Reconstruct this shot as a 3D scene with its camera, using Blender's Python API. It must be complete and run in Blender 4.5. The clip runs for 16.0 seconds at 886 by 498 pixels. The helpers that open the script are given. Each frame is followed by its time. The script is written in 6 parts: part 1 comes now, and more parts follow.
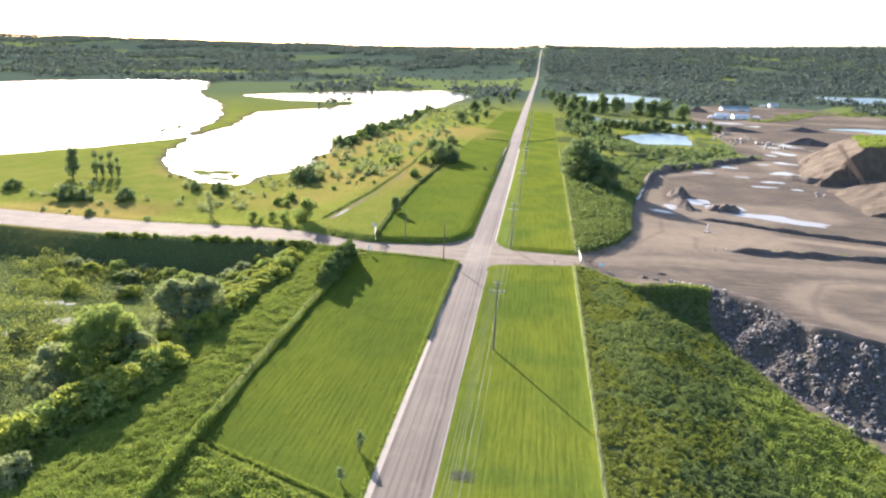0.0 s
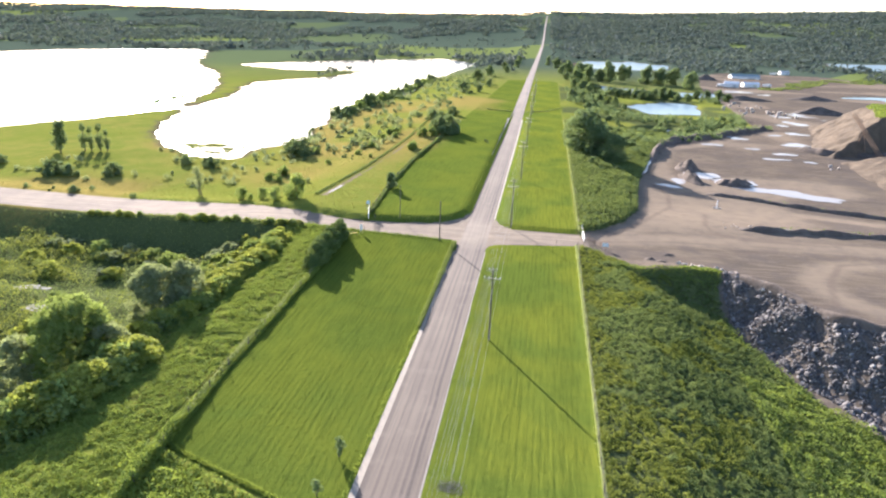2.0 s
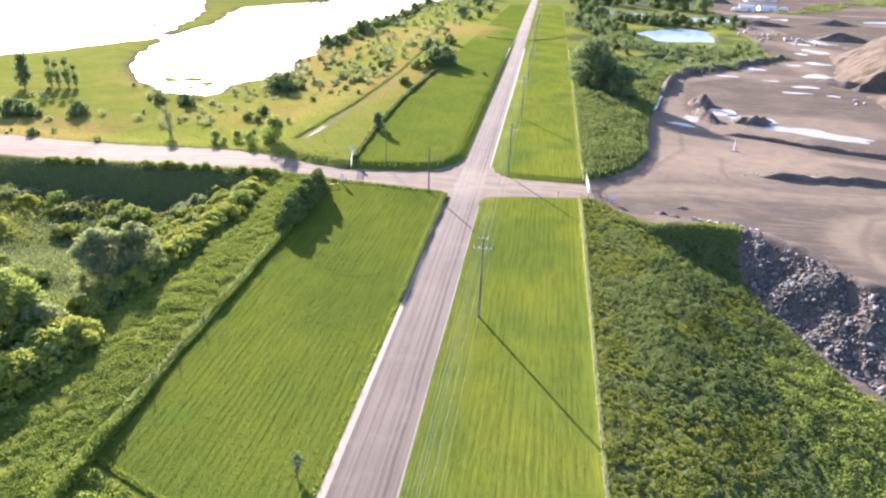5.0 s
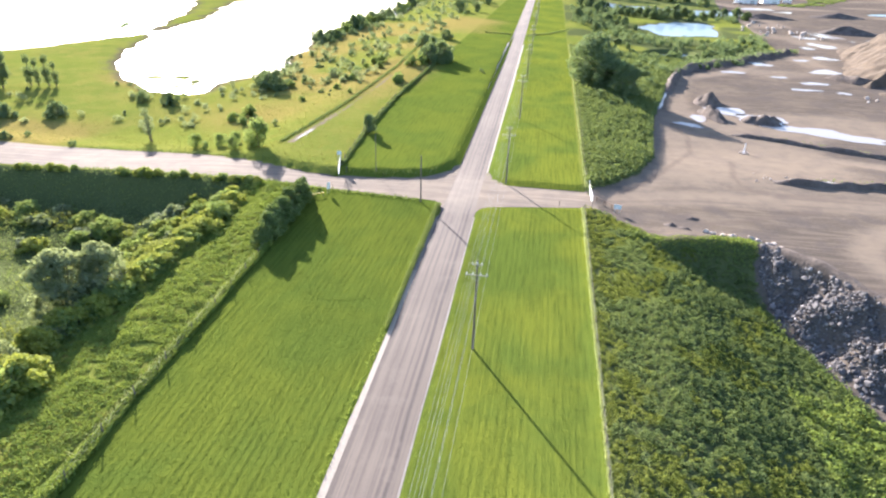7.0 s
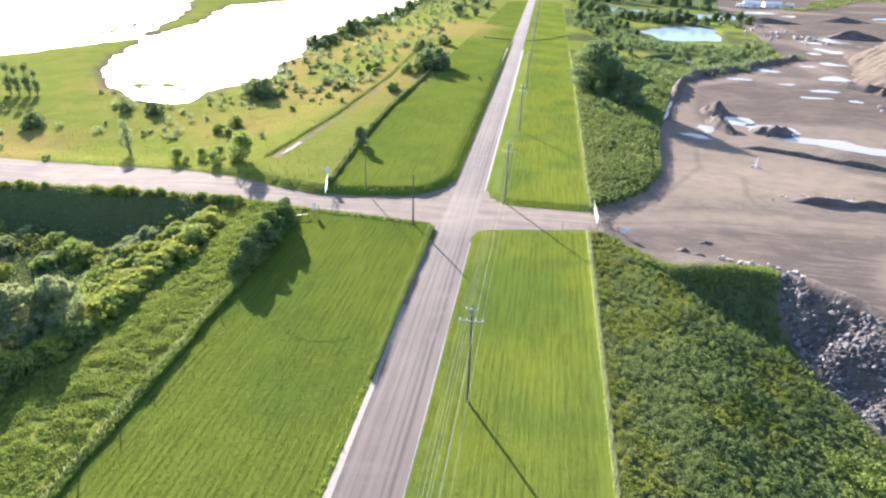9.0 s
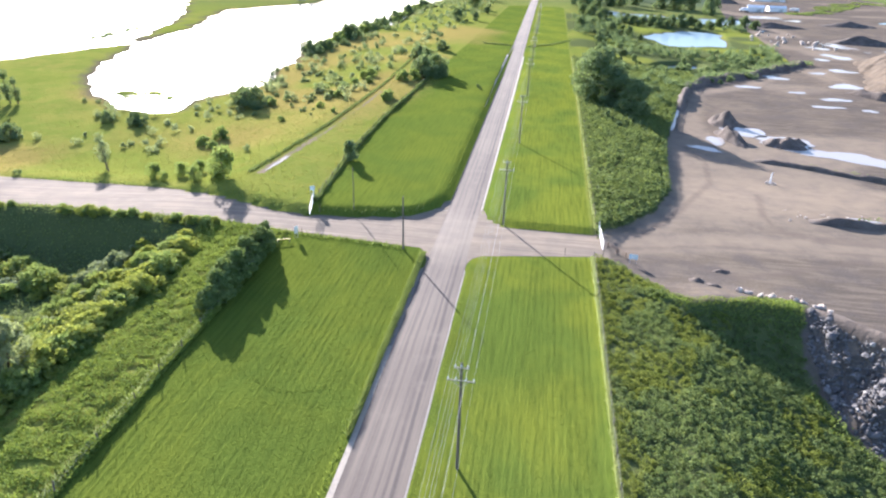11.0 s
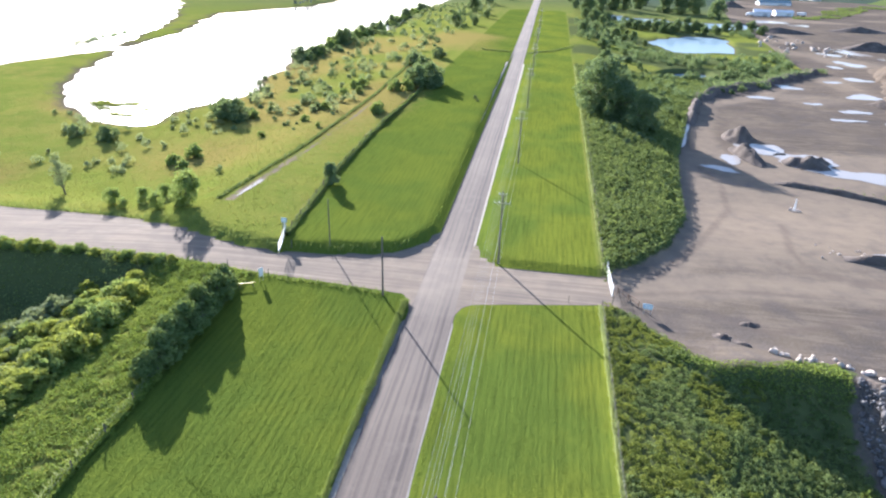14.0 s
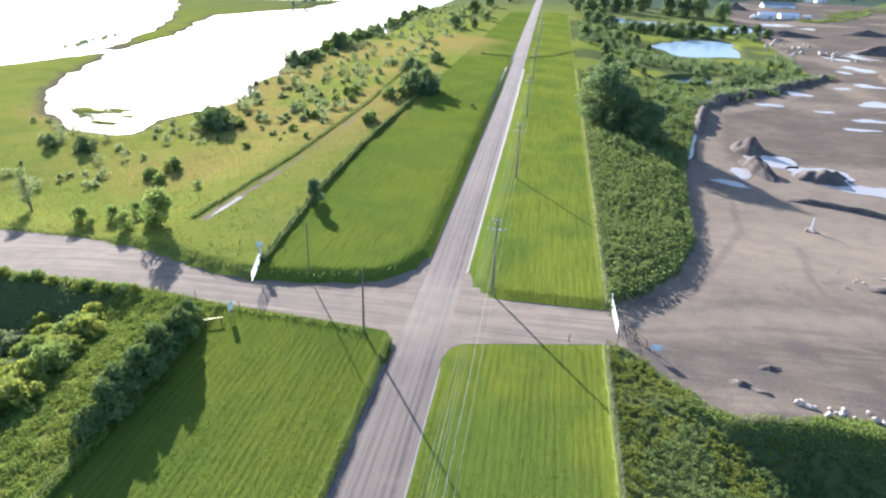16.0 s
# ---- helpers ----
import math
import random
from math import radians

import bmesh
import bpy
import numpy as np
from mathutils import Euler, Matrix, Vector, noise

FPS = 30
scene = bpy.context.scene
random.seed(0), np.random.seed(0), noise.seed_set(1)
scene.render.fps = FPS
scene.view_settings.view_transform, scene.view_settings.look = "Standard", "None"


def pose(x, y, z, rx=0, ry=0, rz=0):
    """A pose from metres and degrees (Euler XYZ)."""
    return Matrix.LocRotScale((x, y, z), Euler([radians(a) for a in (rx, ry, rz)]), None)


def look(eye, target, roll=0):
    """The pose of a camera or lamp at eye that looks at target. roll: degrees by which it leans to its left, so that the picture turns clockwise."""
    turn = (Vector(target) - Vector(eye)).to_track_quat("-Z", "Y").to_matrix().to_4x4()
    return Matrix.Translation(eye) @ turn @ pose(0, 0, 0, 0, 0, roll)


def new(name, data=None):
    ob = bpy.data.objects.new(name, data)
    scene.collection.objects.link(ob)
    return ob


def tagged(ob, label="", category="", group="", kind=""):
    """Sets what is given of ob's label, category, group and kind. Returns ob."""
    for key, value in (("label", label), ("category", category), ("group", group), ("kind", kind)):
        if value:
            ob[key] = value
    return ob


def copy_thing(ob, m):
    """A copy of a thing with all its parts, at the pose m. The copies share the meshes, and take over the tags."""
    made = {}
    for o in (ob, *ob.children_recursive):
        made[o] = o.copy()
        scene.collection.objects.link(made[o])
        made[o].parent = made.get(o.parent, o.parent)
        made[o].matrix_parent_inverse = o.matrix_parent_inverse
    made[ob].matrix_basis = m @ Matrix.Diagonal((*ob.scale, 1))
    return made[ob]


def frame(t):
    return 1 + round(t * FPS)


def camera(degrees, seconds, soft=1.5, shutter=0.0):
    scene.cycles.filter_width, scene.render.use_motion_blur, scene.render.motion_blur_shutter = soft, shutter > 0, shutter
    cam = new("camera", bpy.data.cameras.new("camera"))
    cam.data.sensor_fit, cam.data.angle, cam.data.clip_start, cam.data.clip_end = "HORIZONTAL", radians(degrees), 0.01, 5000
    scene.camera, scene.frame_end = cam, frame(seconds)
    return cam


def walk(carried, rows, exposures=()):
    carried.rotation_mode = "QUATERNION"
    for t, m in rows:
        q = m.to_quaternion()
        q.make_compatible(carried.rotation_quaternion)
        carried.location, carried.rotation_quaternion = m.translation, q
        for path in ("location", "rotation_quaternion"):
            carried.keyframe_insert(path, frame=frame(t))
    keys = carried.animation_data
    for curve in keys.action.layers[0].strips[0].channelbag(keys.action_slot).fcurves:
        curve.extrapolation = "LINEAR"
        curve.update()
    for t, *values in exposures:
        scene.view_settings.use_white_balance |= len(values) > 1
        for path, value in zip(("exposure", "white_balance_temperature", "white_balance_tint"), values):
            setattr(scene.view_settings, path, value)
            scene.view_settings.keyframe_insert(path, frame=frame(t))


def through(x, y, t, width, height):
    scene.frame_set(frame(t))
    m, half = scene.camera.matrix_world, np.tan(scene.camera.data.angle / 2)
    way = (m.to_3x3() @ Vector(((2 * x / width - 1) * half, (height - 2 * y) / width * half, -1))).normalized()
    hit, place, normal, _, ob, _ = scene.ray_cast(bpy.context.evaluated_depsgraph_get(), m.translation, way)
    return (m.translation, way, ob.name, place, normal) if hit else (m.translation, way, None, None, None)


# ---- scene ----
cam = camera(68.7, 16.0, soft=2.25)
PATH = [
    (0, (-0.245, -21.266, 45.323), (-0.512, -19.366, 44.758), 2.2),
    (0.5, (-0.061, -19.424, 45.312), (-0.331, -17.525, 44.746), 2.1),
    (1, (0.147, -17.522, 45.307), (-0.124, -15.624, 44.738), 2.0),
    (1.5, (0.353, -15.505, 45.302), (0.08, -13.618, 44.698), 2.0),
    (2, (0.531, -13.344, 45.302), (0.257, -11.473, 44.649), 2.0),
    (2.5, (0.673, -11.048, 45.299), (0.401, -9.193, 44.603), 1.9),
    (3, (0.765, -8.649, 45.299), (0.495, -6.808, 44.566), 1.9),
    (3.5, (0.823, -6.206, 45.296), (0.555, -4.379, 44.527), 1.9),
    (4, (0.841, -3.773, 45.295), (0.575, -1.961, 44.49), 1.9),
    (6.5, (0.599, 8.01, 45.052), (0.341, 9.792, 44.181), 1.8),
    (7, (0.492, 10.361, 45.031), (0.234, 12.144, 44.162), 1.7),
    (7.5, (0.363, 12.733, 45.01), (0.106, 14.517, 44.143), 1.8),
    (8, (0.22, 15.137, 44.999), (-0.037, 16.921, 44.133), 1.8),
    (8.5, (0.058, 17.54, 44.983), (-0.2, 19.325, 44.118), 1.8),
    (9, (-0.072, 19.948, 44.959), (-0.329, 21.734, 44.097), 1.7),
    (11.5, (-0.195, 32.133, 44.711), (-0.457, 33.924, 43.859), 1.7),
    (12, (-0.227, 34.625, 44.693), (-0.489, 36.416, 43.842), 1.7),
    (12.5, (-0.273, 37.169, 44.693), (-0.537, 38.959, 43.842), 1.8),
    (13, (-0.335, 39.74, 44.706), (-0.599, 41.532, 43.856), 1.8),
    (13.5, (-0.377, 42.249, 44.72), (-0.64, 44.04, 43.871), 1.8),
    (14, (-0.394, 44.667, 44.727), (-0.659, 46.459, 43.879), 1.8),
    (14.5, (-0.359, 47.065, 44.743), (-0.623, 48.857, 43.895), 1.8),
    (15, (-0.307, 49.487, 44.761), (-0.573, 51.279, 43.914), 1.9),
    (15.5, (-0.248, 51.912, 44.773), (-0.515, 53.705, 43.928), 1.9),
    (16, (-0.188, 54.314, 44.772), (-0.457, 56.106, 43.927), 1.9),
]
walk(cam, [(t, look(eye, target, roll)) for t, eye, target, roll in PATH], [(0, 2.13, 6050, 20), (2, 2.16, 6000, 21), (3, 2.22, 5950, 29), (4.2, 2.3, 5950, 31), (6.5, 2.38, 5900, 21), (8.5, 2.34, 5750, 21), (12, 2.18, 5550, 20), (16, 2.02, 5450, 18)])

# ---- light ----
SUN_UP, SUN_LEFT = 17.0, 32.5          # degrees above the horizon, and to the left of the road's direction
world = bpy.data.worlds.new("sky")
scene.world = world
world.use_nodes = True
wt = world.node_tree
wt.nodes.clear()
sky = wt.nodes.new("ShaderNodeTexSky")
sky.sky_type, sky.sun_disc = "NISHITA", False
sky.sun_elevation, sky.sun_rotation = radians(SUN_UP), radians(-SUN_LEFT)
sky.air_density, sky.dust_density, sky.ozone_density = 1.0, 1.0, 1.4
bg = wt.nodes.new("ShaderNodeBackground")
bg.inputs["Strength"].default_value = 0.082
wo = wt.nodes.new("ShaderNodeOutputWorld")
wt.links.new(sky.outputs[0], bg.inputs[0])
wt.links.new(bg.outputs[0], wo.inputs[0])
sun_data = bpy.data.lights.new("sun", "SUN")
sun_data.energy, sun_data.angle, sun_data.color = 5.0, radians(0.6), (1.0, 0.91, 0.76)
sun = new("sun", sun_data)
sx, sy = -math.sin(radians(SUN_LEFT)), math.cos(radians(SUN_LEFT))
sun.matrix_world = look((300 * sx, 300 * sy, 300 * math.tan(radians(SUN_UP))), (0, 0, 0))

# ---- node helpers ----


def node(nt, kind, nd=None, **ins):
    """A shader node; an input is given by name (spaces as _) or as i0, i1, ..."""
    nd = nd or nt.nodes.new("ShaderNode" + kind)
    for k, v in ins.items():
        sock = nd.inputs[int(k[1:])] if k[0] == "i" and k[1:].isdigit() else nd.inputs[k.replace("_", " ")]
        if isinstance(v, bpy.types.NodeSocket):
            nt.links.new(v, sock)
        else:
            sock.default_value = v
    return nd


def col(r, g, b):
    return (r, g, b, 1.0)


def mixc(nt, fac, a, b, blend="MIX"):
    nd = nt.nodes.new("ShaderNodeMix")
    nd.data_type, nd.blend_type = "RGBA", blend
    return node(nt, "Mix", nd, i0=fac, i6=a, i7=b).outputs[2]


def mth(nt, op, a, b=0.0, c=0.0):
    nd = nt.nodes.new("ShaderNodeMath")
    nd.operation = op
    return node(nt, "Math", nd, i0=a, i1=b, i2=c).outputs[0]


def span(nt, v, lo, hi, a=0.0, b=1.0):
    """v from lo..hi to a..b, smoothly and held at the ends."""
    nd = nt.nodes.new("ShaderNodeMapRange")
    nd.interpolation_type = "SMOOTHSTEP"
    return node(nt, "MapRange", nd, i0=v, i1=lo, i2=hi, i3=a, i4=b).outputs[0]


def noi(nt, co, scale, detail=4.0, rough=0.55, dist=0.0):
    return node(nt, "TexNoise", None, Vector=co, Scale=scale, Detail=detail, Roughness=rough, Distortion=dist).outputs[0]


def attr(nt, name):
    nd = nt.nodes.new("ShaderNodeAttribute")
    nd.attribute_name = name
    return nd.outputs["Fac"]


def begin(name):
    m = bpy.data.materials.new(name)
    m.use_nodes = True
    nt = m.node_tree
    nt.nodes.clear()
    pos = node(nt, "NewGeometry").outputs["Position"]
    return m, nt, pos


def finish(nt, base, rough=0.8, bump=None, strength=0.3, depth=0.1, metal=0.0, spec=0.3):
    b = node(nt, "BsdfPrincipled", None, Base_Color=base, Roughness=rough, Metallic=metal)
    b.inputs["Specular IOR Level"].default_value = spec
    if bump is not None:
        bp = node(nt, "Bump", None, Strength=strength, Distance=depth, Height=bump)
        nt.links.new(bp.outputs[0], b.inputs["Normal"])
    out = node(nt, "OutputMaterial")
    nt.links.new(b.outputs[0], out.inputs[0])
    return b


# ---- materials ----
def simple(name, c1, c2, scale, rough=0.7, bump=0.2, depth=0.02, metal=0.0, stretch=(1, 1, 1), spec=0.3):
    """Two tones broken up by grain at two scales, in the object's own space."""
    m, nt, _ = begin(name)
    co = node(nt, "TexCoord").outputs["Object"]
    co = node(nt, "Mapping", None, Vector=co, Scale=stretch).outputs[0]
    a, b = noi(nt, co, scale, 5), noi(nt, co, scale * 7, 3)
    rnd = node(nt, "ObjectInfo").outputs["Random"]
    f = mth(nt, "ADD", mth(nt, "MULTIPLY", a, 0.7), mth(nt, "MULTIPLY", b, 0.3))
    f = span(nt, f, 0.32, 0.68)
    base = mixc(nt, f, col(*c1), col(*c2))
    base = mixc(nt, span(nt, rnd, 0, 1, 0.0, 0.25), base, col(*[v * 0.6 for v in c1]))
    finish(nt, base, span(nt, a, 0.2, 0.8, rough - 0.1, min(1.0, rough + 0.1)), b, bump, depth, metal, spec)
    return m


def leaf_mat(name, dark, light, tip, through=0.5, gloss=0.85):
    """Leaves: each its own tone, with light coming through them."""
    m, nt, pos = begin(name)
    rnd = node(nt, "NewGeometry").outputs["Random Per Island"]
    obr = node(nt, "ObjectInfo").outputs["Random"]
    big = noi(nt, pos, 0.35, 3)
    base = mixc(nt, rnd, col(*dark), col(*light))
    base = mixc(nt, span(nt, big, 0.42, 0.7, 0.0, 0.6), base, col(*tip))
    base = mixc(nt, span(nt, obr, 0.0, 1.0, 0.0, 0.35), base, col(*[0.8 * d for d in dark]))
    p = node(nt, "BsdfPrincipled", None, Base_Color=base, Roughness=gloss)
    p.inputs["Specular IOR Level"].default_value = 0.06
    warm = mixc(nt, 0.5, base, col(tip[0] * 1.5, tip[1] * 1.5, tip[2] * 0.8))
    tr = node(nt, "BsdfTranslucent", None, Color=warm)
    ms = node(nt, "MixShader", None, i0=through * 0.65, i1=p.outputs[0], i2=tr.outputs[0])
    out = node(nt, "OutputMaterial")
    nt.links.new(ms.outputs[0], out.inputs[0])
    return m


def dirt_nodes(nt, pos, haul):
    """Dusty pit-run gravel with wheel marks, damp patches and stones: colour and height."""
    wide = noi(nt, pos, 0.03, 5, 0.6, 0.6)
    mid = noi(nt, pos, 0.25, 6, 0.65)
    fine = noi(nt, pos, 3.0, 4, 0.7)
    lanes = node(nt, "Mapping", None, Vector=pos, Rotation=(0, 0, radians(4)), Scale=(0.09, 0.8, 1)).outputs[0]
    ruts = noi(nt, lanes, 0.55, 5, 0.6, 2.2)
    blot = noi(nt, pos, 0.075, 5, 0.6, 1.5)
    c = mixc(nt, span(nt, wide, 0.36, 0.62), col(0.126, 0.103, 0.076), col(0.084, 0.071, 0.057))
    c = mixc(nt, span(nt, ruts, 0.44, 0.62, 0.0, 0.6), c, col(0.178, 0.144, 0.108))
    c = mixc(nt, span(nt, blot, 0.47, 0.60, 0.0, 0.8), c, col(0.094, 0.081, 0.070))
    c = mixc(nt, span(nt, mid, 0.50, 0.66, 0.0, 0.6), c, col(0.088, 0.076, 0.068))
    c = mixc(nt, span(nt, fine, 0.35, 0.8, 0.0, 0.3), c, col(0.235, 0.203, 0.170))
    c = mixc(nt, haul, c, mixc(nt, span(nt, mid, 0.35, 0.7), col(0.245, 0.198, 0.145), col(0.190, 0.157, 0.121)))
    hgt = mth(nt, "ADD", mth(nt, "MULTIPLY", mid, 0.6), mth(nt, "MULTIPLY", fine, 0.4))
    return c, hgt


def mown_nodes(nt, pos, small):
    """Mown grass in the mower's rows, with broad yellower and greener patches: colour and row height."""
    mid = noi(nt, pos, 0.055, 5, 0.6, 0.5)
    px = node(nt, "SeparateXYZ", None, Vector=pos).outputs[0]
    rowco = node(nt, "Mapping", None, Vector=pos, Scale=(1.0, 0.05, 1)).outputs[0]
    bend = mth(nt, "MULTIPLY", mth(nt, "SUBTRACT", noi(nt, pos, 0.04, 2), 0.5), 0.9)
    comb = mth(nt, "ADD", mth(nt, "MULTIPLY", mth(nt, "SINE", mth(nt, "ADD", mth(nt, "MULTIPLY", px, 7.48), bend)), 0.5), 0.5)
    rows = mth(nt, "ADD", mth(nt, "MULTIPLY", noi(nt, rowco, 2.6, 5, 0.7, 0.3), 0.72), mth(nt, "MULTIPLY", comb, span(nt, noi(nt, pos, 0.06, 3), 0.35, 0.65, 0.0, 0.10)))
    left = span(nt, px, -16.0, -12.0, 1.0, 0.0)
    g = mixc(nt, span(nt, mid, 0.36, 0.64), col(0.098, 0.137, 0.023), col(0.150, 0.174, 0.023))
    g = mixc(nt, mth(nt, "MULTIPLY", left, 0.5), g, col(0.082, 0.116, 0.019))
    # low rows turn darker: the mowing pattern plus painted shade between its ridges
    g = mixc(nt, span(nt, rows, 0.24, 0.46, 0.55, 0.0), g, col(0.050, 0.075, 0.014))
    g = mixc(nt, span(nt, small, 0.45, 0.8, 0.0, 0.25), g, col(0.155, 0.180, 0.034))
    return g, rows


def ground_mat():
    """Mown verge, rough meadow, bare dirt and mud, each where the plan says."""
    m, nt, pos = begin("ground_cover")
    warp = noi(nt, pos, 0.55, 5, 0.7)
    warp = mth(nt, "MULTIPLY", mth(nt, "SUBTRACT", warp, 0.5), 3.2)
    small = noi(nt, pos, 2.6, 4, 0.7)
    tiny = noi(nt, pos, 9.0, 3, 0.7)
    wide = noi(nt, pos, 0.02, 5, 0.6)
    mid = noi(nt, pos, 0.12, 5, 0.65, 0.4)
    g, rows = mown_nodes(nt, pos, small)
    # rough meadow
    r = mixc(nt, span(nt, mid, 0.35, 0.62), col(0.150, 0.180, 0.036), col(0.215, 0.208, 0.050))
    r = mixc(nt, span(nt, wide, 0.42, 0.6, 0.0, 0.7), r, col(0.165, 0.192, 0.034))
    r = mixc(nt, span(nt, small, 0.35, 0.75, 0.4, 0.0), r, col(0.105, 0.135, 0.025))
    # soil and litter under the tall weeds of the slope and in the wet hollow; the dark tone also paints the shade
    # between plants
    r = mixc(nt, span(nt, attr(nt, "litter_shade"), -0.5, 0.5), r, mixc(nt, small, col(0.062, 0.078, 0.032), col(0.105, 0.124, 0.044)))
    # far fields and scrub
    patch = node(nt, "TexVoronoi", None, Vector=node(nt, "Mapping", None, Vector=pos, Scale=(0.0035, 0.0016, 0)).outputs[0], Scale=1.0).outputs["Color"]
    pv = node(nt, "SeparateColor", None, Color=patch).outputs[0]
    ff = mixc(nt, span(nt, pv, 0.55, 0.6), col(0.062, 0.086, 0.062), col(0.090, 0.120, 0.058))
    ff = mixc(nt, span(nt, pv, 0.8, 0.82, 0.0, 0.7), ff, col(0.135, 0.170, 0.050))
    far = attr(nt, "far")
    r = mixc(nt, far, r, ff)
    rut = mth(nt, "ADD", attr(nt, "rut"), mth(nt, "MULTIPLY", warp, 0.5))
    cover = mixc(nt, span(nt, mth(nt, "ADD", attr(nt, "mow"), mth(nt, "MULTIPLY", warp, 0.25)), -0.2, 0.2), r, g)
    dirt, dh = dirt_nodes(nt, pos, span(nt, mth(nt, "ADD", attr(nt, "haul"), mth(nt, "MULTIPLY", warp, 1.2)), -2.0, 2.5, 0.0, 0.7))
    dirt = mixc(nt, span(nt, rut, -0.5, 0.6, 0.0, 0.6), dirt, col(0.128, 0.104, 0.084))
    dry = attr(nt, "dry")
    cover = mixc(nt, span(nt, mth(nt, "ADD", dry, warp), -1.0, 1.0, 0.0, 0.85), cover, col(0.235, 0.186, 0.058))
    isd = span(nt, mth(nt, "ADD", attr(nt, "bare"), warp), -0.35, 0.35)
    c = mixc(nt, isd, cover, dirt)
    mud = span(nt, mth(nt, "ADD", attr(nt, "shore"), warp), -0.8, 0.8)
    c = mixc(nt, mud, c, col(0.105, 0.09, 0.065))
    hgt = mth(nt, "ADD", mth(nt, "MULTIPLY", small, 0.8), mth(nt, "MULTIPLY", tiny, 0.35))
    lawn = span(nt, attr(nt, "mow"), -0.2, 0.2)
    hgt = node(nt, "Mix", None, i0=lawn, i2=hgt, i3=mth(nt, "ADD", mth(nt, "MULTIPLY", rows, 1.2), mth(nt, "MULTIPLY", tiny, 0.2))).outputs[0]
    hgt = node(nt, "Mix", None, i0=isd, i2=hgt, i3=mth(nt, "MULTIPLY", dh, 0.5)).outputs[0]
    finish(nt, c, 1.0, hgt, 0.55, 0.22, spec=0.0)
    return m


def road_mat():
    """Worn chip-seal: pale wheel tracks, a darker middle and edges, patches and fine chips."""
    m, nt, pos = begin("road_surface")
    across = attr(nt, "across")
    wob = mth(nt, "MULTIPLY", mth(nt, "SUBTRACT", noi(nt, pos, 0.08, 3), 0.5), 0.5)
    a = mth(nt, "ADD", across, wob)
    long_ = node(nt, "Mapping", None, Vector=pos, Scale=(2.2, 0.03, 1)).outputs[0]
    streak = noi(nt, long_, 1.3, 5, 0.65)
    fine = noi(nt, pos, 7.0, 4, 0.75)
    blot = noi(nt, pos, 0.35, 5, 0.6)
    c = mixc(nt, span(nt, noi(nt, pos, 0.05, 3), 0.35, 0.65), col(0.140, 0.114, 0.092), col(0.166, 0.136, 0.108))
    for at, half, deep in ((2.0, 0.34, 0.85), (1.25, 0.26, 0.6), (0.5, 0.2, 0.3), (-0.6, 0.28, 0.4), (-1.5, 0.3, 0.45), (-2.9, 0.6, 0.6)):
        near = mth(nt, "ABSOLUTE", mth(nt, "SUBTRACT", a, at))
        c = mixc(nt, span(nt, near, 0.0, half, deep, 0.0), c, col(0.050, 0.043, 0.041))
    c = mixc(nt, span(nt, streak, 0.42, 0.62, 0.0, 0.5), c, col(0.078, 0.066, 0.060))
    c = mixc(nt, span(nt, blot, 0.5, 0.75, 0.0, 0.5), c, col(0.176, 0.146, 0.116))
    c = mixc(nt, span(nt, fine, 0.35, 0.8, 0.0, 0.35), c, col(0.205, 0.172, 0.140))
    # dust carried onto the paving where the dirt roads cross it
    py = node(nt, "SeparateXYZ", None, Vector=pos).outputs[1]
    off_ = mth(nt, "ABSOLUTE", mth(nt, "SUBTRACT", py, 129.5))
    off_ = mth(nt, "ADD", off_, mth(nt, "MULTIPLY", mth(nt, "SUBTRACT", noi(nt, pos, 0.4, 4), 0.5), 9.0))
    c = mixc(nt, span(nt, off_, 4.0, 14.0, 0.55, 0.0), c, mixc(nt, span(nt, blot, 0.35, 0.65), col(0.262, 0.218, 0.166), col(0.205, 0.172, 0.136)))
    finish(nt, c, 0.9, fine, 0.35, 0.02, spec=0.2)
    return m


def water_mat(name, tint, rip=0.6, rough=0.12, matte=0.0):
    m, nt, pos = begin(name)
    st = node(nt, "Mapping", None, Vector=pos, Rotation=(0, 0, radians(25)), Scale=(1.0, 0.45, 1)).outputs[0]
    w = mth(nt, "ADD", noi(nt, st, rip, 4, 0.6), mth(nt, "MULTIPLY", noi(nt, pos, 0.05, 3), 0.8))
    bp = node(nt, "Bump", None, Strength=0.25, Distance=0.12, Height=w)
    b = node(nt, "BsdfPrincipled", None, Base_Color=col(*tint), Roughness=rough, IOR=1.333, Normal=bp.outputs[0])
    b.inputs["Specular IOR Level"].default_value = 0.5
    d = node(nt, "BsdfDiffuse", None, Color=col(*tint))
    ms = node(nt, "MixShader", None, i0=matte, i1=b.outputs[0], i2=d.outputs[0])
    out = node(nt, "OutputMaterial")
    nt.links.new(ms.outputs[0], out.inputs[0])
    return m


def heap_mat(name, c1, c2, c3):
    m, nt, pos = begin(name)
    a, b = noi(nt, pos, 0.3, 6, 0.65), noi(nt, pos, 2.5, 5, 0.7)
    rill = noi(nt, node(nt, "Mapping", None, Vector=pos, Scale=(1, 1, 0.12)).outputs[0], 1.6, 4, 0.6)
    c = mixc(nt, span(nt, a, 0.35, 0.65), col(*c1), col(*c2))
    c = mixc(nt, span(nt, b, 0.5, 0.8, 0.0, 0.7), c, col(*c3))
    h = mth(nt, "ADD", mth(nt, "MULTIPLY", b, 0.5), rill)
    finish(nt, c, 0.95, h, 0.7, 0.3, spec=0.1)
    return m


M_GROUND, M_ROAD = ground_mat(), road_mat()


